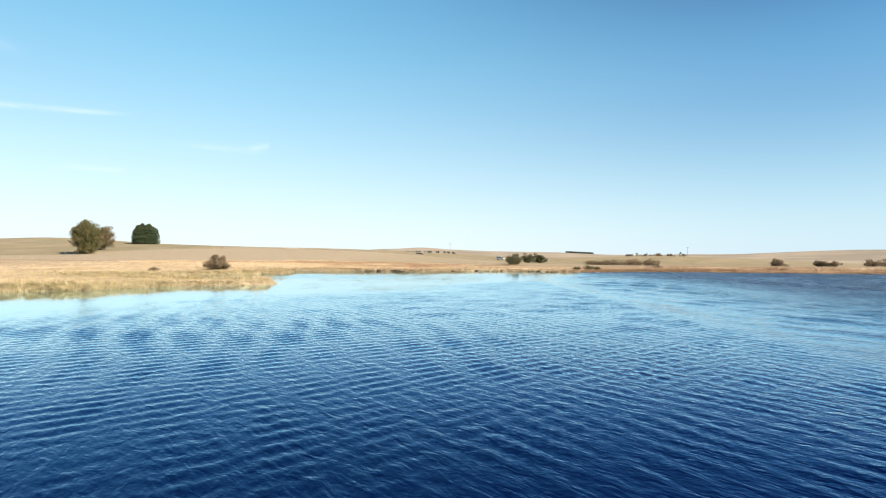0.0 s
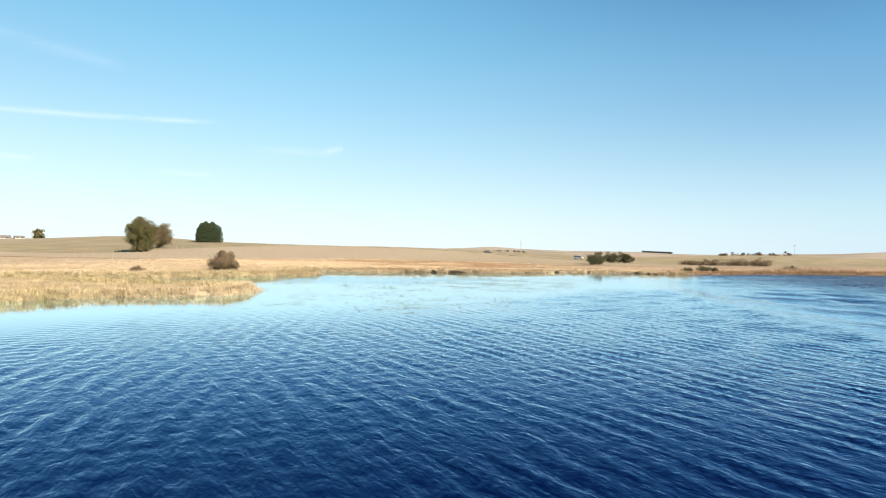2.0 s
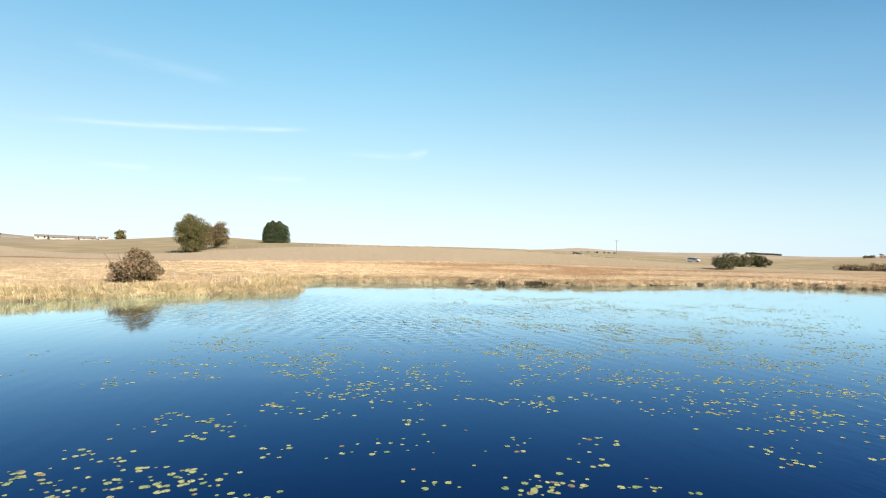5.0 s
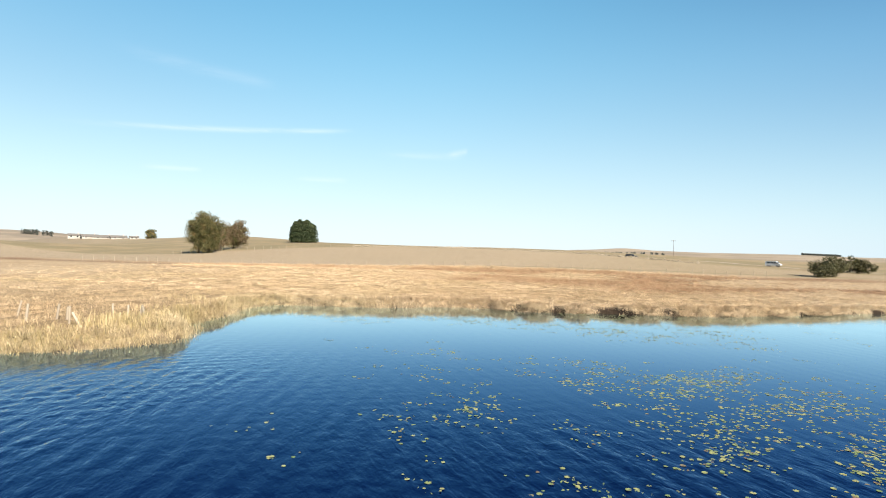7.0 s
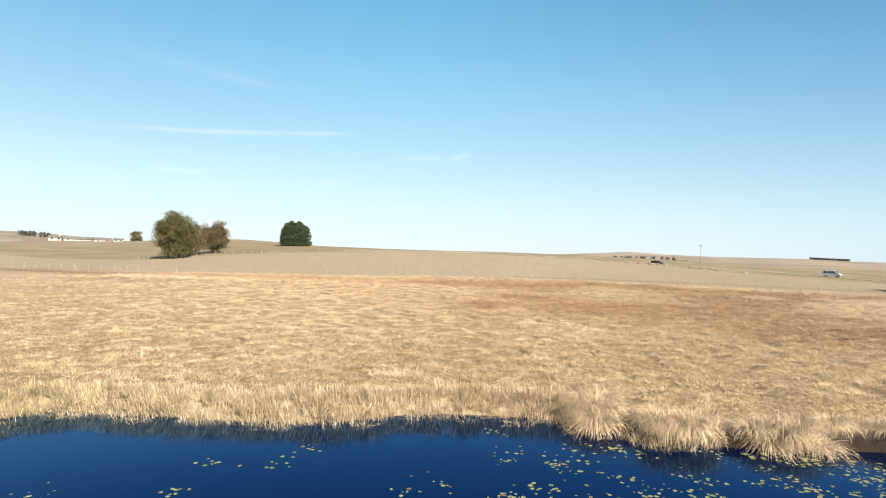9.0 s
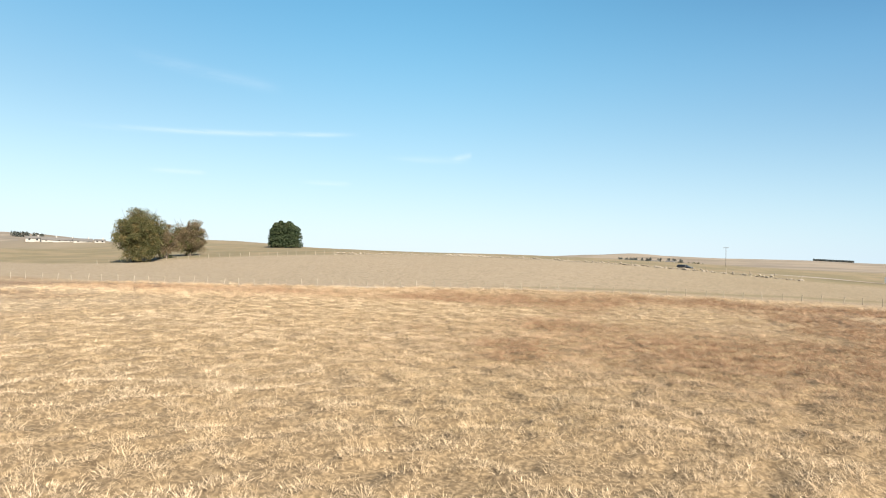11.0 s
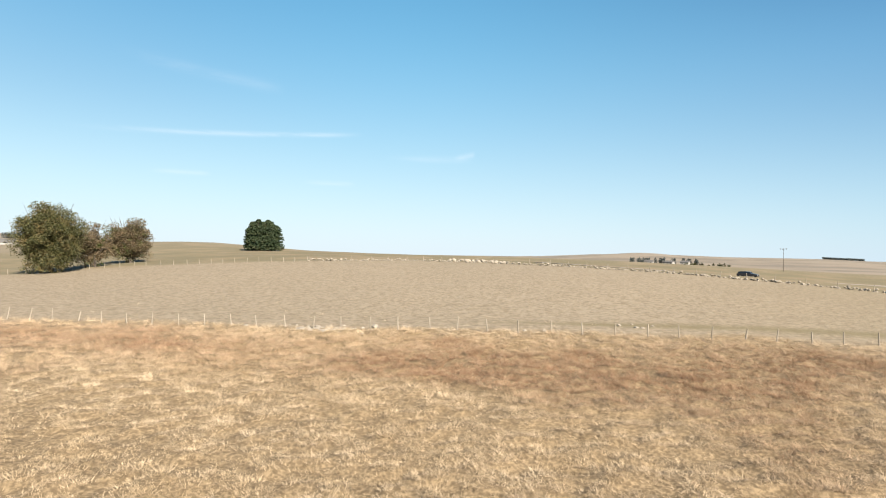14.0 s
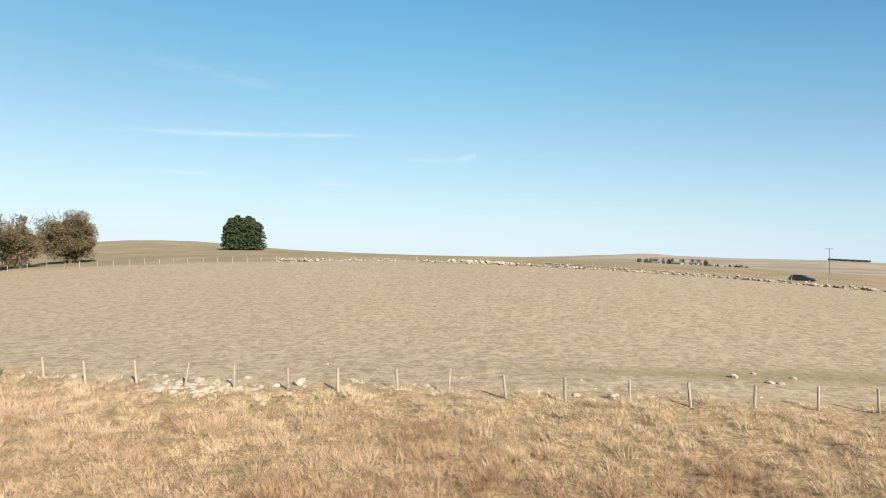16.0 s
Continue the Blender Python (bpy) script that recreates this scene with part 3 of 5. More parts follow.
# ---- grass ----
def blades(name, px, py, pz, count, height, width, spread, lean, wind=(0.0, 0.0), bent=False, seed=1):
    """Tufts of single blades: arrays of tuft places with per-tuft heights; count blades each."""
    rng = np.random.default_rng(seed)
    n = len(px) * count
    tx, ty, tz, th = (np.repeat(np.asarray(v, float), count) for v in (px, py, pz, height))
    a, r = rng.uniform(0, 2 * np.pi, n), spread * np.sqrt(rng.uniform(0, 1, n))
    bx, by = tx + r * np.cos(a), ty + r * np.sin(a)
    h = th * rng.uniform(0.6, 1.15, n)
    out = a + rng.normal(0, 0.6, n)
    tilt = np.abs(rng.normal(lean, lean * 0.5, n)) + 0.5 * r / max(spread, 1e-3) * lean
    dx, dy = np.sin(tilt) * np.cos(out) + wind[0], np.sin(tilt) * np.sin(out) + wind[1]
    dz = np.cos(np.minimum(tilt, 1.35))
    wa = rng.uniform(0, np.pi, n)
    wx, wy = np.cos(wa) * width * rng.uniform(0.6, 1.2, n), np.sin(wa) * width * rng.uniform(0.6, 1.2, n)
    base = np.stack([bx, by, tz - 0.04], -1)
    side = np.stack([wx, wy, np.zeros(n)], -1)
    if bent:
        knee = base + np.stack([dx * h * 0.35, dy * h * 0.35, dz * h * 0.62], -1)
        tip = base + np.stack([dx * h * 1.05, dy * h * 1.05, np.maximum(dz * h * 0.8 - 0.25 * h * tilt, 0.05)], -1)
        verts = np.stack([base - side / 2, base + side / 2, knee + side * 0.4, knee - side * 0.4, tip], 1).reshape(-1, 3)
        o = (np.arange(n) * 5)[:, None]
        faces = np.concatenate([o + np.array([[0, 1, 2]]), o + np.array([[0, 2, 3]]), o + np.array([[3, 2, 4]])])
        per = 5
    else:
        tip = base + np.stack([dx * h, dy * h, dz * h], -1)
        verts = np.stack([base - side / 2, base + side / 2, tip], 1).reshape(-1, 3)
        faces = (np.arange(n) * 3)[:, None] + np.array([[0, 1, 2]])
        per = 3
    return verts, faces, np.repeat(tx, per), np.repeat(ty, per)


def grass_object(name, label, px, py, count, height, width, spread, lean, bent=False, seed=1, lift=0.0, extra_green=0.0, wind=(0.0, 0.0), shade=0.0):
    sd = shore_distance(px, py)
    pz = np.maximum(ground_z(px, py, sd) + tussocks(px, py, sd, fields(px, py, sd)[0]), -0.15) + lift
    verts, faces, vx, vy = blades(name, px, py, pz, count, height, width, spread, lean, wind, bent, seed)
    pasture, russet, green = fields(vx, vy, shore_distance(px, py).repeat(len(vx) // len(px)))
    tone = np.clip(np.random.default_rng(seed + 500).normal(0.55, 0.14, len(px)) + 0.4 * (vnoise(px, py, 0.45, 501) - 0.5) + 0.3 * (vnoise(px, py, 1.4, 502) - 0.5) + shade, 0, 1).repeat(len(vx) // len(px))
    me = mesh_arrays(name, verts, faces, GRASS, dict(tone=tone, pasture=pasture, russet=russet, green=np.clip(green + extra_green, 0, 1)))
    return tagged(part(name, me, GRASS), label, "grass", kind="stuff")


def scatter(n, x0, x1, y0, y1, seed):
    rng = np.random.default_rng(seed)
    return rng.uniform(x0, x1, n), rng.uniform(y0, y1, n), rng.uniform(0, 1, n)


def jittered(pitch, x0, x1, y0, y1, seed):
    """Places on a loose grid, with a random number each."""
    rng = np.random.default_rng(seed)
    x, y = np.meshgrid(np.arange(x0, x1, pitch), np.arange(y0, y1, pitch))
    x, y = x.ravel() + 0.5 * pitch * (np.round(y.ravel() / pitch) % 2), y.ravel()
    return x + rng.uniform(-0.42, 0.42, len(x)) * pitch, y + rng.uniform(-0.42, 0.42, len(x)) * pitch, rng.uniform(0, 1, len(x))


def meadow():
    x, y, u = jittered(0.3, -115, 25, 110, 197, 41)
    sd = shore_distance(x, y)
    d = near_line(x, y)
    pasture, russet, _ = fields(x, y, sd)
    hum = hummock(x, y)
    keep = (sd > 0.2) & (u < (0.45 + 0.55 * smooth(hum, 0.2, 0.6)) * (1 - 0.985 * pasture) * np.exp(-((d / 32) ** 2)))
    x, y, russet, hum = x[keep], y[keep], russet[keep], hum[keep]
    h = (0.1 + 0.14 * hum + 0.1 * russet) * (0.55 + 0.9 * vnoise(x, y, 0.45, 42))
    grass_object("meadow_grass", "dry straw and russet tussock grass of the lakeside meadow", x, y, 24, h, 0.0135, 0.19, 0.8, False, 43, 0.03, 0.0, (-0.18, 0.08))


def shade_tufts():
    """Low brown and olive tufts added as hummock shade over the meadow, closer together in the russet hollow."""
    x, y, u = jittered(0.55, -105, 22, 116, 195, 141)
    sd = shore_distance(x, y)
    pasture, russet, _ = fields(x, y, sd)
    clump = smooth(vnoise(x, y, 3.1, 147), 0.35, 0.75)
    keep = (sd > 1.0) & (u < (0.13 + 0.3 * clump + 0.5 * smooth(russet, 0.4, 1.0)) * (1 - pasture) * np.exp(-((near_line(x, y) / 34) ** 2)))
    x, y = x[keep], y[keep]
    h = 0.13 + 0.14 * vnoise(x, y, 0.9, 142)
    grass_object("shade_tufts", "low brown and olive tufts coloured dark for the shade between hummocks", x, y, 40, h, 0.015, 0.19, 0.75, False, 143, 0.05, 0.12, (-0.1, 0.04), -0.9)


def tall_tufts():
    """Fluffy knee-high tufts before the fence and in the russet hollow."""
    x, y, u = scatter(16000, -95, 8, 118, 194, 44)
    f = fence_side(x, y)
    pasture, russet, _ = fields(x, y, np.full(x.shape, 9.0))
    keep = (f < 0.5) & (u < 1.0 * np.exp(-((f + 9) / 7.5) ** 2) + 0.3 * smooth(russet, 0.45, 0.9) * smooth(near_line(x, y), 45, 25))
    x, y = x[keep], y[keep]
    h = 0.26 + 0.34 * vnoise(x, y, 2.2, 45)
    grass_object("tall_grass", "fluffy russet and straw grass tufts before the fence", x, y, 64, h, 0.0125, 0.28, 0.42, False, 46, 0.03, 0.0, (-0.2, 0.05), -0.04)


def pasture_grass():
    x, y, u = jittered(0.5, -120, 25, 178, 258, 51)
    pasture, _, _ = fields(x, y, np.full(x.shape, 60.0))
    d = np.hypot(x + 45, y - 190)
    keep = u < pasture * np.exp(-(d / 42) ** 2) * (0.08 + 0.8 * smooth(vnoise(x, y, 1.3, 32), 0.55, 0.85))
    x, y = x[keep], y[keep]
    grass_object("pasture_grass", "short grazed pasture grass in small dull tufts", x, y, 22, 0.06 + 0.1 * vnoise(x, y, 1.5, 53), 0.013, 0.19, 0.8, False, 52, shade=-0.75)


def shore_fringe():
    seg = np.roll(LAKE, -1, 0) - LAKE
    ok = (LAKE[:, 1] > 42) & (LAKE[:, 0] < 70) & (LAKE[:, 0] > -50)
    rng = np.random.default_rng(61)
    px, py = [], []
    for p, s, good in zip(LAKE, seg, ok):
        if not good:
            continue
        length = np.hypot(*s)
        dens = 34 if -36 < p[0] < 4 and p[1] > 95 else 20
        n = int(length * dens)
        t, off = rng.uniform(0, 1, n), rng.normal(0.12, 0.4, n)
        nrm = np.array([-s[1], s[0]]) / (length + 1e-9)
        q = p + t[:, None] * s + off[:, None] * nrm
        px.append(q[:, 0]), py.append(q[:, 1])
    px, py = np.concatenate(px), np.concatenate(py)
    keep = (px < -18) | (px > 30) | (vnoise(px, py, 0.95, 66) > 0.33)
    px, py = px[keep], py[keep]
    h = 0.4 + 0.25 * vnoise(px, py, 1.3, 62)
    grass_object("shore_grass", "long dry blond grass hanging over the water's edge", px, py, 26, h, 0.0125, 0.22, 0.42, True, 63, 0.04, 0.0, (0.02, -0.2), 0.12)


def fountain(px, py, pz, count, length, width, spread, seed, pull=(0.0, 0.0)):
    """Tussocks of long arching blades: each rises, bends over and hangs."""
    rng = np.random.default_rng(seed)
    n = len(px) * count
    tx, ty, tz, ln = (np.repeat(np.asarray(v, float), count) for v in (px, py, pz, length))
    a, r = rng.uniform(0, 2 * np.pi, n), spread * np.sqrt(rng.uniform(0, 1, n))
    ln = ln * rng.uniform(0.55, 1.15, n)
    dx, dy = np.cos(a) + pull[0], np.sin(a) + pull[1]
    start, bend = np.radians(rng.normal(64, 15, n)), np.radians(rng.uniform(95, 170, n))
    p = np.stack([tx + r * np.cos(a), ty + r * np.sin(a), tz - 0.04], -1)
    wa = a + np.pi / 2 + rng.normal(0, 0.5, n)
    side = np.stack([np.cos(wa), np.sin(wa), 0 * wa], -1) * (width * rng.uniform(0.6, 1.2, n))[:, None]
    rows = [p - side / 2, p + side / 2]
    for i, w in enumerate((0.5, 0.42, 0.3, 0.0)):
        e = start - bend * (i + 0.5) / 4
        p = p + np.stack([dx * np.cos(e), dy * np.cos(e), np.sin(e)], -1) * (ln / 4)[:, None]
        p[:, 2] = np.maximum(p[:, 2], 0.02)
        rows += [p - side * w, p + side * w] if w else [p]
    verts = np.stack(rows, 1).reshape(-1, 3)
    o = (np.arange(n) * 9)[:, None]
    tri = np.array([(0, 1, 3), (0, 3, 2), (2, 3, 5), (2, 5, 4), (4, 5, 7), (4, 7, 6), (6, 7, 8)])
    return verts, (o[:, :, None] + tri[None]).reshape(-1, 3), 9


def bank_tussocks():
    """Big tussocks crowding the broken bank, with gaps of peat painted shadow-dark between them."""
    rng = np.random.default_rng(65)
    q = LAKE[(LAKE[:, 0] > -18.2) & (LAKE[:, 0] < 30) & (LAKE[:, 1] > 100)]
    n = 110
    i = rng.integers(0, len(q), n)
    px, py = q[i, 0] + rng.normal(0, 0.35, n), q[i, 1] + rng.normal(0.35, 0.4, n)
    keep = vnoise(px, py, 0.95, 66) > 0.3
    px, py = px[keep], py[keep]
    pz = np.maximum(ground_z(px, py), 0.1)
    verts, faces, per = fountain(px, py, pz, 300, rng.uniform(0.6, 1.05, len(px)), 0.013, 0.3, 67, (0.0, -0.35))
    reps = 300 * per
    pasture, russet, green = (np.repeat(v, reps) for v in fields(px, py, shore_distance(px, py)))
    tone = np.repeat(np.clip(rng.normal(0.62, 0.16, len(px)), 0, 1), reps)
    me = mesh_arrays("bank_tussocks", verts, faces, GRASS, dict(tone=tone, pasture=pasture, russet=russet * 0.5, green=green * 0.6))
    tagged(part("bank_tussocks", me, GRASS), "big arching blond tussocks overhanging the peat bank with its painted gap shade", "grass", kind="stuff")


def reeds():
    rng = np.random.default_rng(71)
    x, y, u = scatter(60000, -75, -19, 44, 110, 72)
    sd = shore_distance(x, y)
    keep = (sd > -0.8) & (sd < 3.5) & (u < 0.8 * np.exp(-np.abs(sd - 0.3) / 1.3) * (0.2 + 0.8 * vnoise(x, y, 3, 73)) * smooth(108 - y, 0, 6))
    x, y = x[keep], y[keep]
    h = 0.34 + 0.4 * vnoise(x, y, 2.2, 74) + 0.1 * smooth(70 - y, 0, 4)
    x, y = np.concatenate([x, rng.normal(-28.6, 1.1, 90)]), np.concatenate([y, rng.normal(94.4, 0.6, 90)])
    h = np.concatenate([h, np.full(90, 0.75)])
    grass_object("reeds", "yellow-green reeds standing in the shallow margin", x, y, 7, h, 0.024, 0.15, 0.25, True, 75, 0.0, 0.35, shade=-0.2)
    x, y, u = scatter(60000, -120, -26, 40, 112, 76)
    sd = shore_distance(x, y)
    keep = (sd > 2.0) & (u < 0.5 * np.exp(-((x + 38) / 35) ** 2))
    x, y = x[keep], y[keep]
    grass_object("marsh_grass", "tawny marsh grass behind the reeds", x, y, 12, 0.2 + 0.2 * vnoise(x, y, 3, 77), 0.02, 0.3, 0.6, False, 78, shade=-0.22)


def far_margin():
    x, y, u = scatter(40000, 15, 190, 120, 165, 96)
    sd = shore_distance(x, y)
    keep = (sd > -0.3) & (sd < 9) & (u < 0.8 * np.exp(-sd / 4.0) * (0.3 + 0.9 * vnoise(x, y, 6, 97)))
    x, y = x[keep], y[keep]
    grass_object("far_reeds", "brown reeds and sedge along the far shore", x, y, 6, (0.4 + 0.6 * vnoise(x, y, 7, 98)) * (0.6 + 1.1 * smooth(x, 30, 60)), 0.07, 0.5, 0.45, False, 99, shade=0.25)


far_margin()
meadow()
shade_tufts()
tall_tufts()
pasture_grass()
shore_fringe()
bank_tussocks()
reeds()


# ---- trees and bushes ----
def leaf_cloud(centres, radii, per, size, seed, droop=0.0):
    """Small leaf cards gathered in clumps: centres (n, 3), radii (n,)."""
    rng = np.random.default_rng(seed)
    c, r = np.repeat(centres, per, 0), np.repeat(radii, per)
    n = len(c)
    d = rng.normal(0, 1, (n, 3))
    d /= np.linalg.norm(d, axis=1)[:, None]
    p = c + d * (r * rng.uniform(0.25, 1.0, n) ** 0.6)[:, None] * np.array([1, 1, 0.8])
    a = rng.normal(0, 1, (n, 3)) + d * 0.4
    a[:, 2] -= droop
    a /= np.linalg.norm(a, axis=1)[:, None]
    b = np.cross(a, rng.normal(0, 1, (n, 3)))
    b /= np.linalg.norm(b, axis=1)[:, None]
    s = size * rng.uniform(0.6, 1.3, n)[:, None]
    verts = np.stack([p - a * s, p + b * s * 0.55, p + a * s, p - b * s * 0.55], 1).reshape(-1, 3)
    faces = (np.arange(n) * 4)[:, None] + np.array([[0, 1, 2, 3]])
    return verts, faces


def crown_points(n, width, depth, low, high, seed, hollow=0.55):
    """Clump centres filling an uneven dome between two heights."""
    rng = np.random.default_rng(seed)
    pts, mid, half = [], (low + high) / 2, (high - low) / 2
    while len(pts) < n:
        d = rng.normal(0, 1, 3)
        d /= np.linalg.norm(d)
        lump = 0.82 + 0.3 * math.sin(3 * d[0] + 2.3 * seed) * math.sin(2.7 * d[1] + seed) + 0.16 * rng.normal()
        k = rng.uniform(hollow, 1.0) * lump
        z = d[2] * half * k
        flat = 1.0 if z > 0 else 0.92
        pts.append((d[0] * width / 2 * k * flat, d[1] * depth / 2 * k * flat, mid + z))
    return np.array(pts)


def limbs(bm, height, reach, trunk_r, n, seed, low=0.25):
    rng = random.Random(seed)
    lean = (rng.uniform(-0.3, 0.3), rng.uniform(-0.3, 0.3))
    top = height * 0.8
    path = [(lean[0] * t * t, lean[1] * t * t, -0.3 + (top + 0.3) * t) for t in (0, 0.05, 0.2, 0.4, 0.65, 1)]
    tube(bm, path, [trunk_r * k for k in (1.5, 1.15, 1.0, 0.8, 0.5, 0.12)], 8)
    for i in range(n):
        t = low + (0.9 - low) * (i + 0.5) / n
        a = i * 2.4 + rng.uniform(-0.4, 0.4)
        z = top * t
        ln = reach * (1 - 0.55 * t) * rng.uniform(0.8, 1.1)
        p = Vector((lean[0] * t * t, lean[1] * t * t, z))
        d = Vector((math.cos(a), math.sin(a), 0))
        pts = [p, p + d * ln * 0.45 + Vector((0, 0, ln * 0.22)), p + d * ln * 0.8 + Vector((0, 0, ln * 0.5)), p + d * ln + Vector((0, 0, ln * 0.75))]
        r = trunk_r * (0.55 - 0.35 * t)
        tube(bm, pts, [r, r * 0.7, r * 0.4, r * 0.12], 6)
        for s in (0.5, 0.75):
            q = pts[1].lerp(pts[3], s)
            e = Vector((math.cos(a + rng.choice((-0.9, 0.9))), math.sin(a + rng.choice((-0.9, 0.9))), rng.uniform(0.2, 0.9)))
            tube(bm, [q, q + e * ln * 0.2, q + e * ln * 0.38], [r * 0.35, r * 0.2, 0.01], 5)


def broadleaf(name, x, y, height, width, mat, seed, label, low=0.12, clumps=90, per=110, size=0.2, trunks=1, group="", depth=None, hollow=0.5, bare=0):
    ob = thing(name, (x, y, zg(x, y)), label, "tree", group)
    rng = random.Random(seed)
    for i in range(trunks):
        bm = bmesh.new()
        limbs(bm, height * (1 if i == 0 else rng.uniform(0.75, 0.95)), width * 0.42, 0.028 * height / math.sqrt(trunks) + 0.05, 9, seed + i)
        tr = part("trunk", bm, BARK, ob, smooth_shade=True)
        if i:
            a = rng.uniform(0, 6.28)
            tr.matrix_basis = pose(math.cos(a) * width * 0.14, math.sin(a) * width * 0.14, 0, rng.uniform(-6, 6), rng.uniform(-6, 6), rng.uniform(0, 360))
    pts = crown_points(clumps, width, depth or width, height * low, height, seed, hollow)
    radii = np.random.default_rng(seed).uniform(0.085, 0.17, clumps) * (width + height) / 2
    verts, faces = leaf_cloud(pts, radii, per, size, seed)
    part("crown", mesh_arrays("crown", verts, faces, mat), mat, ob)
    for i in range(bare):
        bm = bmesh.new()
        a, r0 = rng.uniform(0, 6.28), rng.uniform(0.0, 0.3) * width
        p = Vector((math.cos(a) * r0, math.sin(a) * r0, height * rng.uniform(0.72, 0.9)))
        d = Vector((math.cos(a) * 0.4, math.sin(a) * 0.4, 1)) * height * rng.uniform(0.1, 0.24)
        tube(bm, [p, p + d * 0.6 + Vector((rng.uniform(-0.2, 0.2), 0, 0)), p + d], [0.06, 0.035, 0.01], 5)
        part("bare_twig", bm, BARK, ob, "leafless grey twig")
    return ob


def bush(name, x, y, height, width, mat, seed, label, clumps=40, per=90, size=0.12, stems=8, group="", depth=None):
    ob = thing(name, (x, y, zg(x, y)), label, "bush", group)
    rng = random.Random(seed)
    for i in range(stems):
        bm = bmesh.new()
        a, r0 = rng.uniform(0, 6.28), rng.uniform(0.05, 0.16) * width
        p, d = Vector((math.cos(a) * r0, math.sin(a) * r0, -0.15)), Vector((math.cos(a), math.sin(a), 0)) * width * rng.uniform(0.12, 0.33)
        tube(bm, [p, p + d * 0.4 + Vector((0, 0, height * 0.45)), p + d + Vector((0, 0, height * rng.uniform(0.7, 0.95)))], [0.06, 0.04, 0.012], 5)
        part("stem", bm, BARK, ob)
    pts = crown_points(clumps, width, depth or width, -height * 0.35, height * 0.93, seed, 0.3)
    low = pts[:, 2] < height * 0.12
    pts[low, 2] = height * (0.12 + 0.3 * np.abs(np.sin(37.0 * pts[low, 0])))
    radii = np.random.default_rng(seed).uniform(0.11, 0.2, clumps) * (width + height) / 2
    verts, faces = leaf_cloud(pts, radii, per, size, seed)
    part("foliage", mesh_arrays("foliage", verts, faces, mat), mat, ob)
    return ob


def spruce(x, y, height, width, seed, group):
    """A conifer with tiers of drooping boughs."""
    ob = thing("conifer", (x, y, zg(x, y)), "dark green conifer of a dense round copse on the rise", "tree", group)
    rng = np.random.default_rng(seed)
    bm = bmesh.new()
    tube(bm, [(0, 0, -0.3), (0, 0, height * 0.5), (0, 0, height * 0.98)], [0.2, 0.13, 0.02], 7)
    part("trunk", bm, BARK, ob, smooth_shade=True)
    cen, rad = [], []
    for i in range(26):
        t = (i + rng.uniform(0, 0.8)) / 26
        z = height * (0.07 + 0.9 * t)
        reach = width / 2 * (1 - t**3.5) ** 0.6 * rng.uniform(0.8, 1.1) + 0.2
        for j in range(8):
            a = rng.uniform(0, 6.28)
            for s in (0.45, 0.75, 1.0):
                cen.append((math.cos(a) * reach * s, math.sin(a) * reach * s, z - 0.3 * s * reach * 0.5)), rad.append(0.34 + 0.2 * (1 - s))
    verts, faces = leaf_cloud(np.array(cen), np.array(rad), 13, 0.24, seed, 0.9)
    part("crown", mesh_arrays("crown", verts, faces, LEAF_SPRUCE), LEAF_SPRUCE, ob)
    return ob


broadleaf("oak_tree", -141.5, 216.0, 12.9, 13.2, LEAF_OAK, 3, "broad olive-green tree with browning leaves at the pasture's edge", -0.03, 340, 240, 0.16, 2, bare=9, hollow=0.4)
broadleaf("ash_tree", -147.0, 228.0, 9.2, 8.2, LEAF_ASH, 5, "thin reddish-brown half-bare tree between two fuller trees", 0.0, 190, 170, 0.14, 3, hollow=0.2, bare=14)
broadleaf("maple_tree", -150.5, 239.5, 10.4, 11.4, LEAF_ASH, 8, "rounded tree turning pinkish brown over green lower leaves", -0.02, 300, 220, 0.15, 3, hollow=0.25, bare=14)
for i, (dx, dy, h) in enumerate(((-5.4, -1.0, 10.3), (-3.4, 1.8, 11.0), (-1.2, -2.4, 11.6), (1.2, 1.2, 11.9), (3.4, -2.0, 11.2), (5.5, 0.6, 10.5), (0.2, 3.6, 11.4), (-3.6, -2.6, 10.8), (-2.2, -0.4, 11.6), (2.4, -0.6, 11.7), (0.0, -0.8, 12.0), (4.6, -0.8, 10.6), (-4.8, 0.4, 10.4))):
    spruce(-171.2 + dx * 0.66, 314 + dx * 0.26 + dy, h * (0.94 + 0.1 * ((i * 7) % 5) / 4), 5.4, 20 + i, "conifers of the round copse")

bush("willow_bush", -37.6, 90.4, 2.5, 4.2, LEAF_WILLOW, 31, "rounded brown willow bush on thin stems beside the reeds", 130, 150, 0.085, 14)
bush("shrub", 26.8, 211, 4.7, 9.6, LEAF_DARK, 33, "dark green rounded shrub in the dry meadow", 60, 120, 0.16, group="dark shrubs in the meadow")
bush("shrub", 36.8, 238, 4.7, 6.4, LEAF_DARK, 34, "dark green rounded shrub in the dry meadow", 50, 120, 0.17, group="dark shrubs in the meadow")
bush("shrub", 42.0, 241, 5.1, 6.6, LEAF_DARK, 35, "dark green rounded shrub in the dry meadow", 50, 120, 0.17, group="dark shrubs in the meadow")
for i, (x, y, h, w) in enumerate(((34.5, 131.5, 1.5, 3.4), (31.5, 131, 1.2, 2.6), (57, 147, 1.5, 4.2), (37, 133.5, 1.1, 2.2), (-44, 82.5, 0.7, 2.6))):
    bush("shore_bush", x, y, h, w, LEAF_DARK if i < 4 else LEAF_WILLOW, 40 + i, "low scrubby bush on the lake shore", 22, 60, 0.1, 6, "low bushes along the shore")
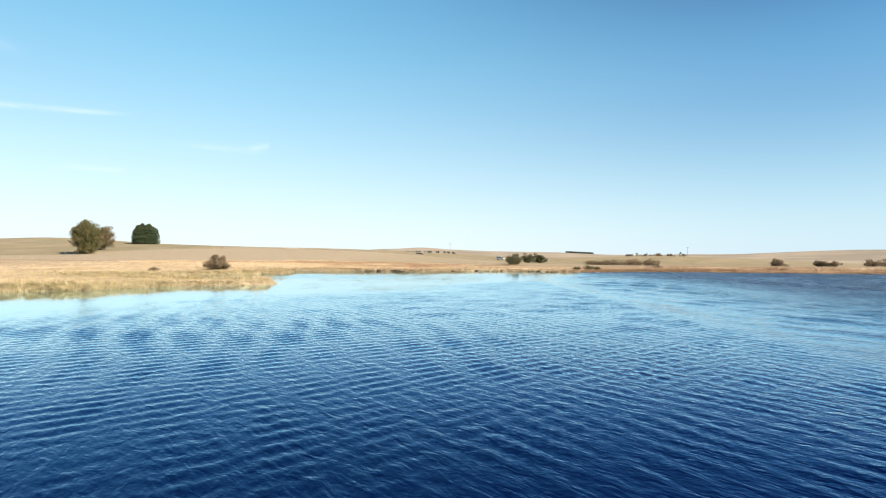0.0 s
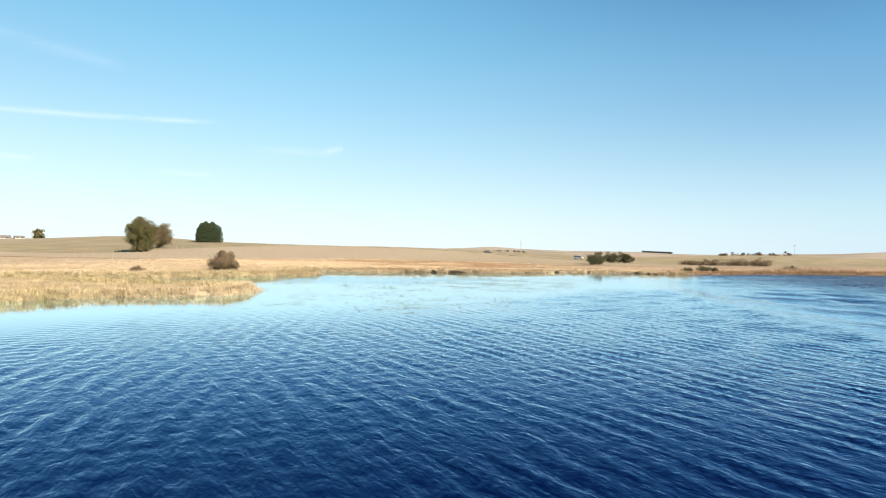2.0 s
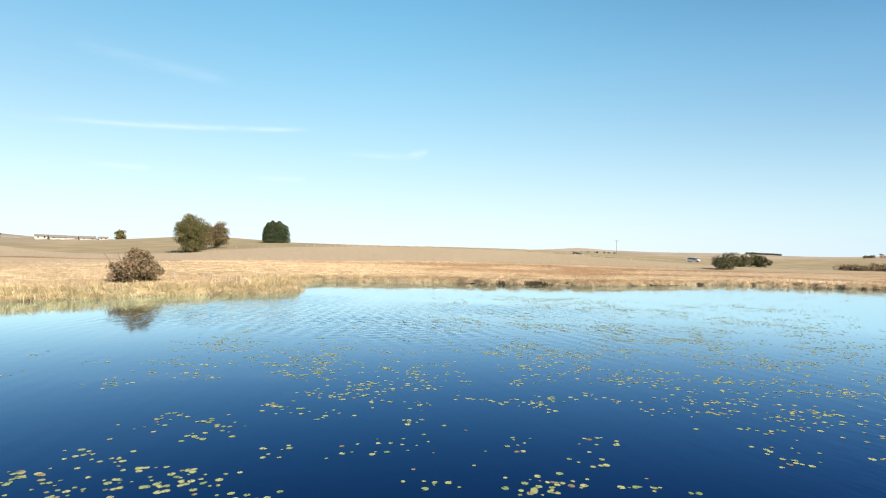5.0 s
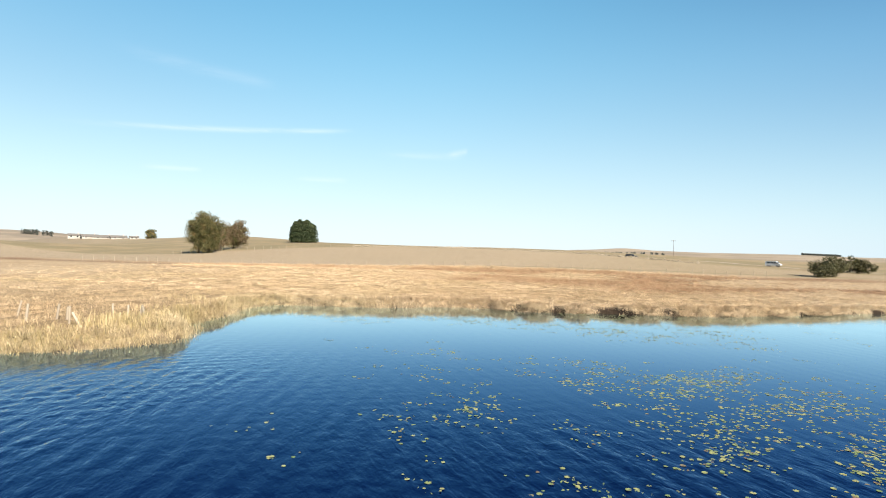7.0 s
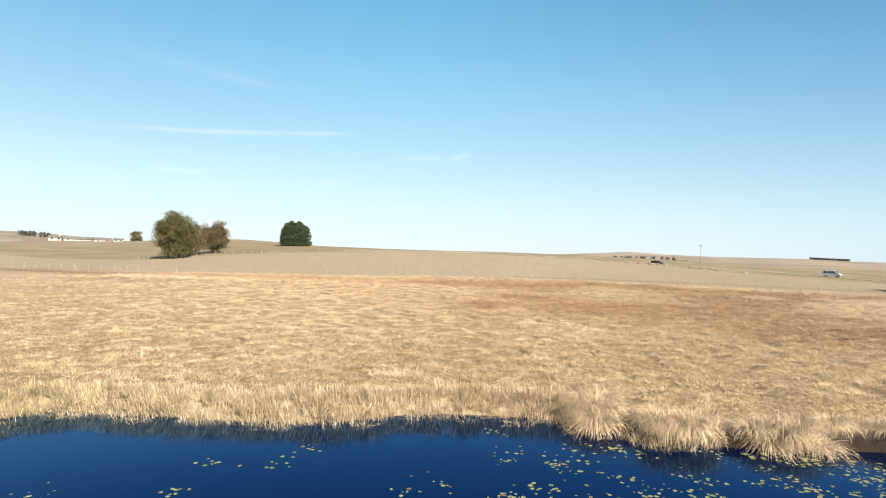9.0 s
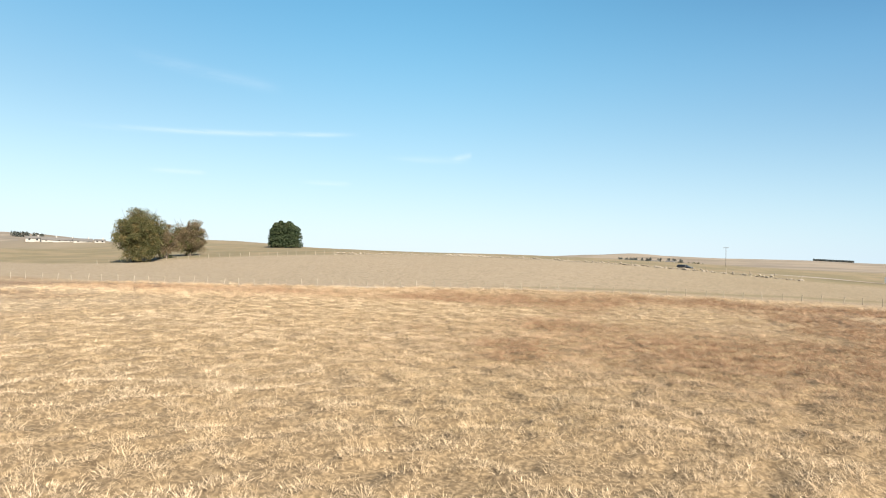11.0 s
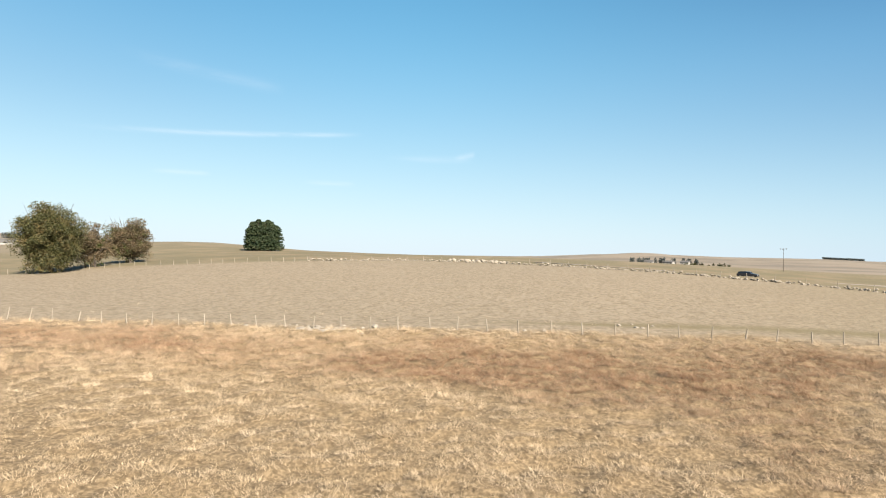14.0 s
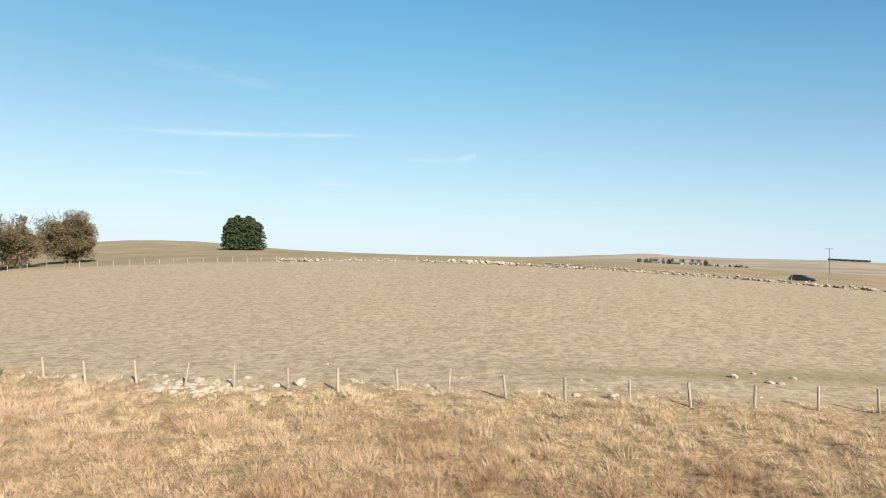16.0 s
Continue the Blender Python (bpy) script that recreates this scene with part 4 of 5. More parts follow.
for i, (x, y, h, w) in enumerate(((140, 229, 4.4, 4.6), (171, 248, 4.6, 5.2), (173, 244, 3.0, 5.6), (192, 245, 4.0, 9.0), (203, 248, 4.6, 8.0), (214, 246, 4.0, 9.0), (85, 247, 3.6, 13.0), (95, 250, 4.2, 11.0), (75, 244, 2.6, 10.0), (66, 240, 2.0, 9.0))):
    bush("willow_thicket", x, y, h * 0.8, w * 1.35, LEAF_WILLOW, 60 + i, "brownish willow thicket across the lake", 44, 70, 0.22, 6, "willow thickets across the lake")


# ---- fences, walls and stones ----
def along(points, step, jitter=0.0, seed=1):
    """Places every step metres along a polyline, with the heading there."""
    rng, out, left = random.Random(seed), [], 0.0
    for (ax, ay), (bx, by) in zip(points, points[1:]):
        length = math.hypot(bx - ax, by - ay)
        s = left
        while s < length:
            out.append((ax + (bx - ax) * s / length + rng.uniform(-jitter, jitter), ay + (by - ay) * s / length + rng.uniform(-jitter, jitter), math.degrees(math.atan2(by - ay, bx - ax))))
            s += step * rng.uniform(0.9, 1.1)
        left = s - length
    return out


def post_mesh(height, radius, seed):
    """A split round stake with a cut, slightly bevelled top."""
    rng, bm = random.Random(seed), bmesh.new()
    bend = rng.uniform(-0.03, 0.03)
    tube(bm, [(0, 0, -0.4), (bend * 0.4, 0, height * 0.5), (bend, 0, height - 0.03), (bend, 0, height)], [radius * 1.08, radius, radius * 0.93, radius * 0.7], 8)
    me = bpy.data.meshes.new("post")
    bm.to_mesh(me)
    bm.free()
    me.materials.append(POST)
    return me


POSTS = [post_mesh(h, r, i) for i, (h, r) in enumerate(((1.08, 0.048), (1.0, 0.052), (1.14, 0.045), (1.05, 0.055)))]


def fence(points, step, label, seed, jitter=0.05, tilt=5):
    rng = random.Random(seed)
    x0, y0 = points[0]
    z0 = zg(x0, y0)
    ob = thing("fence", (x0, y0, z0), label, "fence")
    spots = along(points, step, jitter, seed) if step else [(x + rng.uniform(-0.12, 0.12), y + rng.uniform(-0.1, 0.1), 0) for x, y in points]
    for x, y, _ in spots:
        p = part("post", rng.choice(POSTS), POST, ob)
        p.matrix_basis = pose(x - x0, y - y0, zg(x, y) - z0, rng.gauss(0, tilt), rng.gauss(0, tilt), rng.uniform(0, 360))
    return ob


NEAR_FENCE = [(-130, 164), (-106, 172), (-92, 176), (-74, 180), (-61, 182.9), (-50.8, 185.6), (-43.8, 187), (-36.7, 189.3), (-26, 193), (-10, 197), (14, 202)]
FENCE_X = np.arange(-55.2 - 2.32 * 31, 16, 2.32)
fence([(float(x), float(np.interp(x, *zip(*NEAR_FENCE)))) for x in FENCE_X], 0, "row of weathered grey wooden fence posts along the pasture", 3)
fence([(-147, 209), (-143, 219), (-137, 228), (-128, 233), (-116, 239), (-104, 246)], 2.6, "pale wooden fence posts over the crest beside the trees", 4)
fence([(-104, 246.6), (-88, 258.6), (-68, 261.8), (-50, 259.8), (-36, 255.8), (-22, 250.8), (-8, 245.8), (6, 240.8)], 4.2, "pale fence posts standing along the rubble wall", 5)


def stone_mesh(seed, mat=None):
    """An angular field stone, about a metre across before scaling."""
    rng, bm = random.Random(seed), bmesh.new()
    bmesh.ops.create_icosphere(bm, subdivisions=1, radius=0.5)
    sx, sy, sz = rng.uniform(0.75, 1.15), rng.uniform(0.6, 1.0), rng.uniform(0.45, 0.8)
    for v in bm.verts:
        v.co = Vector((v.co.x * sx, v.co.y * sy, v.co.z * sz)) * rng.uniform(0.78, 1.18)
    me = bpy.data.meshes.new("stone")
    bm.to_mesh(me)
    bm.free()
    me.materials.append(STONE)
    return me


STONES = [stone_mesh(i) for i in range(8)]


def rubble_wall():
    line = [(-104, 246), (-88, 258), (-68, 261.2), (-50, 259.2), (-36, 255.2), (-22, 250.2), (-8, 245.2), (6, 240.2)]
    rng = random.Random(11)
    x0, y0 = line[0]
    z0 = zg(x0, y0)
    ob = thing("stone_wall", (x0, y0, z0), "low tumbled drystone wall of pale granite along the crest", "wall")
    for x, y, a in along(line, 0.42, 0.3, 12)[:300]:
        gap = vnoise(np.array([x]), np.array([y]), 5, 13)[0]
        s = rng.uniform(0.38, 0.75) * (0.6 + 0.7 * gap)
        p = part("stone", rng.choice(STONES), STONE, ob)
        lift = rng.choice((0.0, 0.0, 0.35)) * s
        p.matrix_basis = pose(x - x0, y - y0, zg(x, y) - z0 + 0.22 * s + lift, rng.uniform(-20, 20), rng.uniform(-20, 20), rng.uniform(0, 360)) @ Matrix.Diagonal((s, s, s, 1))


rubble_wall()


def field_stones():
    """Loose stones along the fence and out on the pasture."""
    rng = random.Random(21)
    spots = [(-58.9, 183.6), (-60.2, 182.2), (-57.3, 183.5), (-55.2, 185.4), (-54.6, 184.9), (-35.6, 196.1), (-35.2, 194.3), (-34.7, 194.5), (-44.9, 187.9), (-43.3, 187.9),
             (-42.6, 187.7), (-45.4, 187.5), (-41.9, 188.6), (-49.6, 186.9), (-48.7, 186.4), (-33.9, 195.9), (-53.1, 186.6), (-36.6, 194.9), (-63.5, 182.5), (-66.0, 182.6)]
    for i, (x, y) in enumerate(spots):
        s = rng.uniform(0.3, 0.55) * (1.9 if i in (1, 3) else 1.0)
        ob = part("stone", rng.choice(STONES), STONE)
        ob.matrix_world = pose(x, y, zg(x, y) + 0.16 * s, rng.uniform(-15, 15), rng.uniform(-15, 15), rng.uniform(0, 360)) @ Matrix.Diagonal((s, s, s * 0.9, 1))
        tagged(ob, "pale lichen-grey granite boulder by the fence" if s > 0.5 else "small pale granite stone lying in the grass", "stone", "stones by the fence")


field_stones()


def rubble_stuff(name, label, n, place, size, seed):
    """Many small stones joined: place(rng) gives x, y."""
    rng = np.random.default_rng(seed)
    base = [np.array([v.co[:] for v in me.vertices]) for me in STONES]
    tris = [np.array([p.vertices[:] for p in me.polygons]) for me in STONES]
    verts, faces, o = [], [], 0
    for i in range(n):
        x, y = place(rng)
        k, s, a = rng.integers(len(base)), size * rng.uniform(0.4, 1.2), rng.uniform(0, 6.28)
        c, d = math.cos(a) * s, math.sin(a) * s
        v = base[k]
        verts.append(np.stack([v[:, 0] * c - v[:, 1] * d + x, v[:, 0] * d + v[:, 1] * c + y, v[:, 2] * s * 0.8 + zg(x, y) + 0.08 * s], -1))
        faces.append(tris[k] + o)
        o += len(v)
    me = mesh_arrays(name, np.concatenate(verts), np.concatenate(faces), STONE)
    tagged(part(name, me, STONE), label, "stones", kind="stuff")


rubble_stuff("rubble_heap", "spread of broken pale stones where the old wall has collapsed", 240, lambda r: (-58.6 + r.normal(0, 1.5), 183.4 + r.normal(0, 0.6)), 0.42, 31)
rubble_stuff("scattered_stones", "small pale stones strewn along the fence line", 120, lambda r: (lambda x: (x, 189.9 + np.interp(x, (-92, -61, -43.8, -26), (-13.5, -6.2, -1.6, 4.4)) + abs(r.normal(0, 1.6))))(r.uniform(-72, -26)), 0.2, 32)
rubble_stuff("wall_rubble", "small stones spilled from the drystone wall", 420, lambda r: (lambda x: (x, np.interp(x, (-104, -88, -68, -50, -36, -22, -8, 6), (246, 258, 261.2, 259.2, 255.2, 250.2, 245.2, 240.2)) + r.normal(0, 0.45)))(r.uniform(-104, 6)), 0.4, 33)
rubble_stuff("rock_outcrop", "brown rocky outcrop breaking the skyline behind the wall", 60, lambda r: (-76 + r.normal(0, 4.0), 283 + r.normal(0, 2.0)), 1.7, 34)


# ---- stakes in the reeds ----
def stakes():
    rng = random.Random(41)
    for i, (x, y) in enumerate(((-37.4, 91.8), (-36.3, 93.2), (-34.4, 93.9), (-33.2, 93.5), (-32.2, 94.1), (-31.3, 93.9), (-30.6, 93.5), (-29.6, 93.2), (-30.4, 95.3), (-29.8, 95.5), (-28.8, 95.2), (-28.5, 95.3))):
        ob = part("stake", POSTS[i % 4], POST)
        tilt = (0, 38) if i == 7 else (rng.gauss(0, 7), rng.gauss(0, 7))
        ob.matrix_world = pose(x, y, zg(x, y) + 0.12, tilt[0], -tilt[1], 0) @ Matrix.Diagonal((0.95, 0.95, 0.62, 1))
        tagged(ob, "leaning bleached wooden stake among the reeds" if i == 7 else "bleached wooden stake standing among the reeds", "stake", "stakes in the reeds")


stakes()


# ---- lily pads ----
def make_pad_material():
    m, k, b = material("lily_pad", 0.45, 0.4)
    r = k.n.new("ShaderNodeNewGeometry").outputs["Random Per Island"]
    col = k.mix(k.step(r, 0.0, 0.7), (0.25, 0.35, 0.10), (0.58, 0.57, 0.22))
    col = k.mix(k.step(r, 0.84, 0.98), col, (0.30, 0.19, 0.09))
    col = k.mix(k.step(k.noise(k.coords(), 30.0), 0.4, 0.7, 0.0, 0.4), col, (0.12, 0.08, 0.03))
    k.l.new(k.mix(1.0, col, (0.31, 0.32, 0.31), "MULTIPLY"), b.inputs["Base Color"])
    return m


def lily_pads():
    rng = np.random.default_rng(51)
    n = 15000
    cx, cy = rng.uniform(-28, 14, n), rng.uniform(50, 115, n)
    raft = (0.25 + 0.75 * smooth(vnoise(cx, cy, 4.0, 52), 0.3, 0.62)) * (0.25 + 0.75 * smooth(vnoise(cx, cy, 1.3, 53), 0.35, 0.65))
    raft = np.where(cy > 103, 0.25 + 0.75 * raft, raft)
    open_water = smooth(cy, 49.5, 53.5) * (0.75 + 0.5 * smooth(cy, 72, 80) * smooth(cx, -12, -7)) * smooth(cx + 0.12 * (cy - 50) - 0.45 * np.clip(cy - 70, 0, 16) + 0.6 * np.maximum(cy - 90, 0), -20, -11) * smooth(-1 + 0.26 * (cy - 50) - cx, 0, 5) * smooth(100 - cy, 0, 6)
    lee = 0.75 * smooth(cx, -20.5, -17.5) * smooth(cy + 0.35 * np.maximum(cx + 18, 0), 104.5, 107.5) * smooth(-2 - cx, 0, 5) + 1.3 * np.exp(-((cx + 19.3) / 1.3) ** 2 - ((cy - 107.4) / 1.1) ** 2) + 0.8 * np.exp(-((cx + 24.5) / 2.2) ** 2 - ((cy - 103.5) / 1.8) ** 2) + 0.05 * smooth(cy, 103, 106)
    keep = (shore_distance(cx, cy) < -0.5) & (rng.uniform(0, 1, n) < raft * np.clip(open_water + lee, 0, 1))
    cx, cy = cx[keep], cy[keep]
    per = 9
    x, y = np.repeat(cx, per) + rng.normal(0, 0.2, len(cx) * per) * rng.choice((0.6, 1.0, 2.2), len(cx) * per), np.repeat(cy, per) + rng.normal(0, 0.14, len(cx) * per) * rng.choice((0.6, 1.0, 2.2), len(cx) * per)
    m = len(x)
    r, a = rng.uniform(0.02, 0.056, m), rng.uniform(0, 6.28, m)
    t = np.linspace(0.25, 2 * np.pi - 0.25, 7)
    tilt = rng.normal(0, 0.025, (m, 2))
    ox, oy = r[:, None] * np.cos(t + a[:, None]), r[:, None] * np.sin(t + a[:, None])
    lift = wave_z(x, y, np.full(m, 0.165)) + 0.003
    oz = lift[:, None] + np.clip(tilt[:, :1] * ox + tilt[:, 1:] * oy, -0.003, 0.004)
    rim = np.stack([x[:, None] + ox, y[:, None] + oy, oz], -1)
    hub = np.stack([x, y, lift - 0.002], -1)[:, None]
    verts = np.concatenate([hub, rim], 1).reshape(-1, 3)
    tri = np.stack([np.zeros(6, int), np.arange(1, 7), np.arange(2, 8)], -1)
    faces = ((np.arange(m) * 8)[:, None, None] + tri[None]).reshape(-1, 3)
    mat = make_pad_material()
    tagged(part("lily_pads", mesh_arrays("lily_pads", verts, faces, mat), mat), "yellowing green lily pads floating in loose rafts", "water plants", kind="stuff")


lily_pads()


# ---- road, car, poles ----
def road():
    line = along([(150, 226), (95, 233), (60, 243), (34.5, 253.2), (17, 262), (3, 281), (-12.6, 291.0), (-40, 303), (-70, 318)], 4.0)
    verts, faces = [], []
    for i, (x, y, a) in enumerate(line):
        nx, ny = -math.sin(radians(a)), math.cos(radians(a))
        z = max(zg(x + s * nx, y + s * ny) for s in (-2, 0, 2)) + 0.10
        verts += [(x - 1.6 * nx, y - 1.6 * ny, z), (x + 1.6 * nx, y + 1.6 * ny, z)]
        if i:
            faces.append((2 * i - 2, 2 * i, 2 * i + 1, 2 * i - 1))
    me = mesh_arrays("road", verts, faces, ROADWAY, None, True)
    tagged(part("road", me, ROADWAY), "narrow pale country road across the fields", "road", kind="structure")


road()
PAINT = simple("white_car_paint", (0.80, 0.80, 0.78), (0.74, 0.74, 0.72), 1.0, 0.25, 0.0, spec=0.5)
GLASS = simple("dark_car_glass", (0.02, 0.025, 0.03), (0.03, 0.035, 0.04), 1.0, 0.08, 0.0, spec=0.6)
RUBBER = simple("tyre_rubber", (0.03, 0.03, 0.03), (0.045, 0.045, 0.045), 6.0, 0.9, 0.2)


def van(x, y, turn):
    """A compact van with side windows, 4 m long."""
    ob = thing("van", (x, y, zg(x, y) + 0.12), "white van with dark side windows on the road", "van", turn=turn)
    ob.scale = (0.76, 0.76, 0.76)
    bm = bmesh.new()
    side = [(-2.6, 0.4), (-2.6, 2.0), (-2.5, 2.1), (0.9, 2.12), (1.25, 2.0), (1.85, 1.25), (2.5, 1.05), (2.6, 0.8), (2.6, 0.4)]
    a, b = [bm.verts.new((px, -0.95 + (0.1 if pz > 1.6 else 0), pz)) for px, pz in side], [bm.verts.new((px, 0.95 - (0.1 if pz > 1.6 else 0), pz)) for px, pz in side]
    bm.faces.new(a), bm.faces.new(b[::-1])
    for i in range(len(side)):
        bm.faces.new((a[i], b[i], b[(i + 1) % len(side)], a[(i + 1) % len(side)]))
    part("body", bm, PAINT, ob)
    for sy in (-1, 1):
        for x0, x1 in ((-1.9, -0.9), (-0.6, 0.3), (0.45, 1.2)):
            bm = bmesh.new()
            box(bm, (x1 - x0, 0.03, 0.55), pose((x0 + x1) / 2, sy * 0.905, 1.6, sy * 6, 0, 0))
            part("window", bm, GLASS, ob)
        bm = bmesh.new()
        box(bm, (0.12, 0.16, 0.2), pose(1.5, sy * 1.03, 1.35), 0.02)
        part("mirror", bm, RUBBER, ob)
        bm = bmesh.new()
        box(bm, (0.06, 0.3, 0.18), pose(2.57, sy * 0.68, 0.85), 0.01)
        part("headlight", bm, PLASTER, ob)
    bm = bmesh.new()
    box(bm, (0.03, 1.55, 0.85), pose(1.56, 0, 1.63, 0, -39, 0))
    part("windscreen", bm, GLASS, ob)
    bm = bmesh.new()
    box(bm, (0.12, 1.9, 0.22), pose(2.6, 0, 0.45), 0.03)
    part("bumper", bm, RUBBER, ob)
    for wx in (-1.55, 1.6):
        for sy in (-0.86, 0.86):
            bm = bmesh.new()
            bmesh.ops.create_cone(bm, cap_ends=True, segments=18, radius1=0.34, radius2=0.34, depth=0.22, matrix=pose(wx, sy, 0.34, 90, 0, 0))
            w = part("wheel", bm, RUBBER, ob)
            bm = bmesh.new()
            bmesh.ops.create_cone(bm, cap_ends=True, segments=14, radius1=0.2, radius2=0.2, depth=0.03, matrix=pose(wx, sy + math.copysign(0.11, sy), 0.34, 90, 0, 0))
            part("rim", bm, PAINT, w)


van(26.5, 256.8, -31)


def dark_car(x, y, turn):
    """An estate car, 4.5 m long."""
    ob = thing("car", (x, y, zg(x, y) + 0.12), "dark estate car with black windows on the country road", "car", turn=turn)
    bm = bmesh.new()
    side = [(-2.2, 0.35), (-2.25, 0.9), (-2.1, 1.05), (1.0, 1.02), (1.95, 0.86), (2.2, 0.66), (2.2, 0.35)]
    a, b = [bm.verts.new((px, -0.88, pz)) for px, pz in side], [bm.verts.new((px, 0.88, pz)) for px, pz in side]
    bm.faces.new(a), bm.faces.new(b[::-1])
    for i in range(len(side)):
        bm.faces.new((a[i], b[i], b[(i + 1) % len(side)], a[(i + 1) % len(side)]))
    bmesh.ops.bevel(bm, geom=list(bm.edges), offset=0.05, segments=2, affect="EDGES")
    part("body", bm, DARK_PAINT, ob)
    bm = bmesh.new()
    side = [(-2.1, 1.0), (-1.75, 1.47), (-0.9, 1.52), (0.2, 1.48), (1.05, 0.99)]
    a, b = [bm.verts.new((px, -0.84 + 0.28 * (pz - 1.0), pz)) for px, pz in side], [bm.verts.new((px, 0.84 - 0.28 * (pz - 1.0), pz)) for px, pz in side]
    bm.faces.new(a), bm.faces.new(b[::-1])
    for i in range(len(side)):
        bm.faces.new((a[i], b[i], b[(i + 1) % len(side)], a[(i + 1) % len(side)]))
    part("roof", bm, DARK_PAINT, ob)
    for sy in (-1, 1):
        for x0, x1 in ((-1.7, -0.95), (-0.85, -0.1), (0.0, 0.6)):
            bm = bmesh.new()
            box(bm, (x1 - x0, 0.03, 0.34), pose((x0 + x1) / 2, sy * 0.785, 1.22, sy * 15, 0, 0))
            part("window", bm, GLASS, ob)
        bm = bmesh.new()
        box(bm, (0.06, 0.3, 0.14), pose(2.17, sy * 0.6, 0.68), 0.01)
        part("headlight", bm, PLASTER, ob)
    for wx in (-1.4, 1.35):
        for sy in (-0.8, 0.8):
            bm = bmesh.new()
            bmesh.ops.create_cone(bm, cap_ends=True, segments=18, radius1=0.32, radius2=0.32, depth=0.2, matrix=pose(wx, sy, 0.32, 90, 0, 0))
            w = part("wheel", bm, RUBBER, ob)
            bm = bmesh.new()
            bmesh.ops.create_cone(bm, cap_ends=True, segments=14, radius1=0.2, radius2=0.2, depth=0.03, matrix=pose(wx, sy + math.copysign(0.1, sy), 0.32, 90, 0, 0))
            part("rim", bm, STONE, w)


DARK_PAINT = simple("dark_car_paint", (0.03, 0.03, 0.034), (0.04, 0.04, 0.045), 1.0, 0.25, 0.0, spec=0.5)
dark_car(-12.6, 291.0, -24)


def utility_pole(x, y, height, turn, label):
    ob = thing("utility_pole", (x, y, zg(x, y)), label, "pole", "utility poles", turn)
    bm = bmesh.new()
    tube(bm, [(0, 0, -0.5), (0, 0, height * 0.5), (0, 0, height)], [0.085, 0.07, 0.055], 10)
    part("pole", bm, BARK, ob)
    bm = bmesh.new()
    box(bm, (1.8, 0.1, 0.12), pose(0, 0, height - 0.35), 0.01)
    part("crossbar", bm, BARK, ob)
    for s in (-0.8, 0, 0.8):
        bm = bmesh.new()
        tube(bm, [(s, 0, height - 0.32), (s, 0, height - 0.2), (s, 0, height - 0.08)], [0.05, 0.07, 0.03], 8)
        part("insulator", bm, PLASTER, ob)


utility_pole(178, 397, 8.8, -30, "dark wooden utility pole with a crossbar beyond the lake")
utility_pole(4.1, 339, 7.2, -10, "dark wooden utility pole with a crossbar beside the road")


# ---- farmsteads and far trees ----
def house(x, y, w, d, h, turn, label, group, roof_h=1.7):
    ob = thing("house", (x, y, zg(x, y)), label, "house", group, turn)
    bm = bmesh.new()
    box(bm, (w, d, h + 0.6), pose(0, 0, h / 2 - 0.3))
    part("wall", bm, PLASTER, ob)
    bm = bmesh.new()
    v = [bm.verts.new(p) for p in ((-w / 2 - 0.3, -d / 2 - 0.4, h - 0.1), (w / 2 + 0.3, -d / 2 - 0.4, h - 0.1), (w / 2 + 0.3, d / 2 + 0.4, h - 0.1), (-w / 2 - 0.3, d / 2 + 0.4, h - 0.1),
                                   (-w / 2 - 0.3, 0, h + roof_h), (w / 2 + 0.3, 0, h + roof_h))]
    for f in ((0, 1, 5, 4), (2, 3, 4, 5), (0, 4, 3), (1, 2, 5), (3, 2, 1, 0)):
        bm.faces.new([v[i] for i in f])
    part("roof", bm, SLATE, ob)
    bm = bmesh.new()
    box(bm, (0.7, 0.6, 1.4), pose(w * 0.3, 0, h + roof_h))
    part("chimney", bm, PLASTER, ob)
    for i in range(max(2, int(w // 4))):
        bm = bmesh.new()
        box(bm, (0.9, 0.06, min(1.2, h * 0.5)), pose(-w / 2 + (i + 0.5) * w / max(2, int(w // 4)), -d / 2 - 0.01, h * 0.55))
        part("window", bm, GLASS, ob)
    return ob


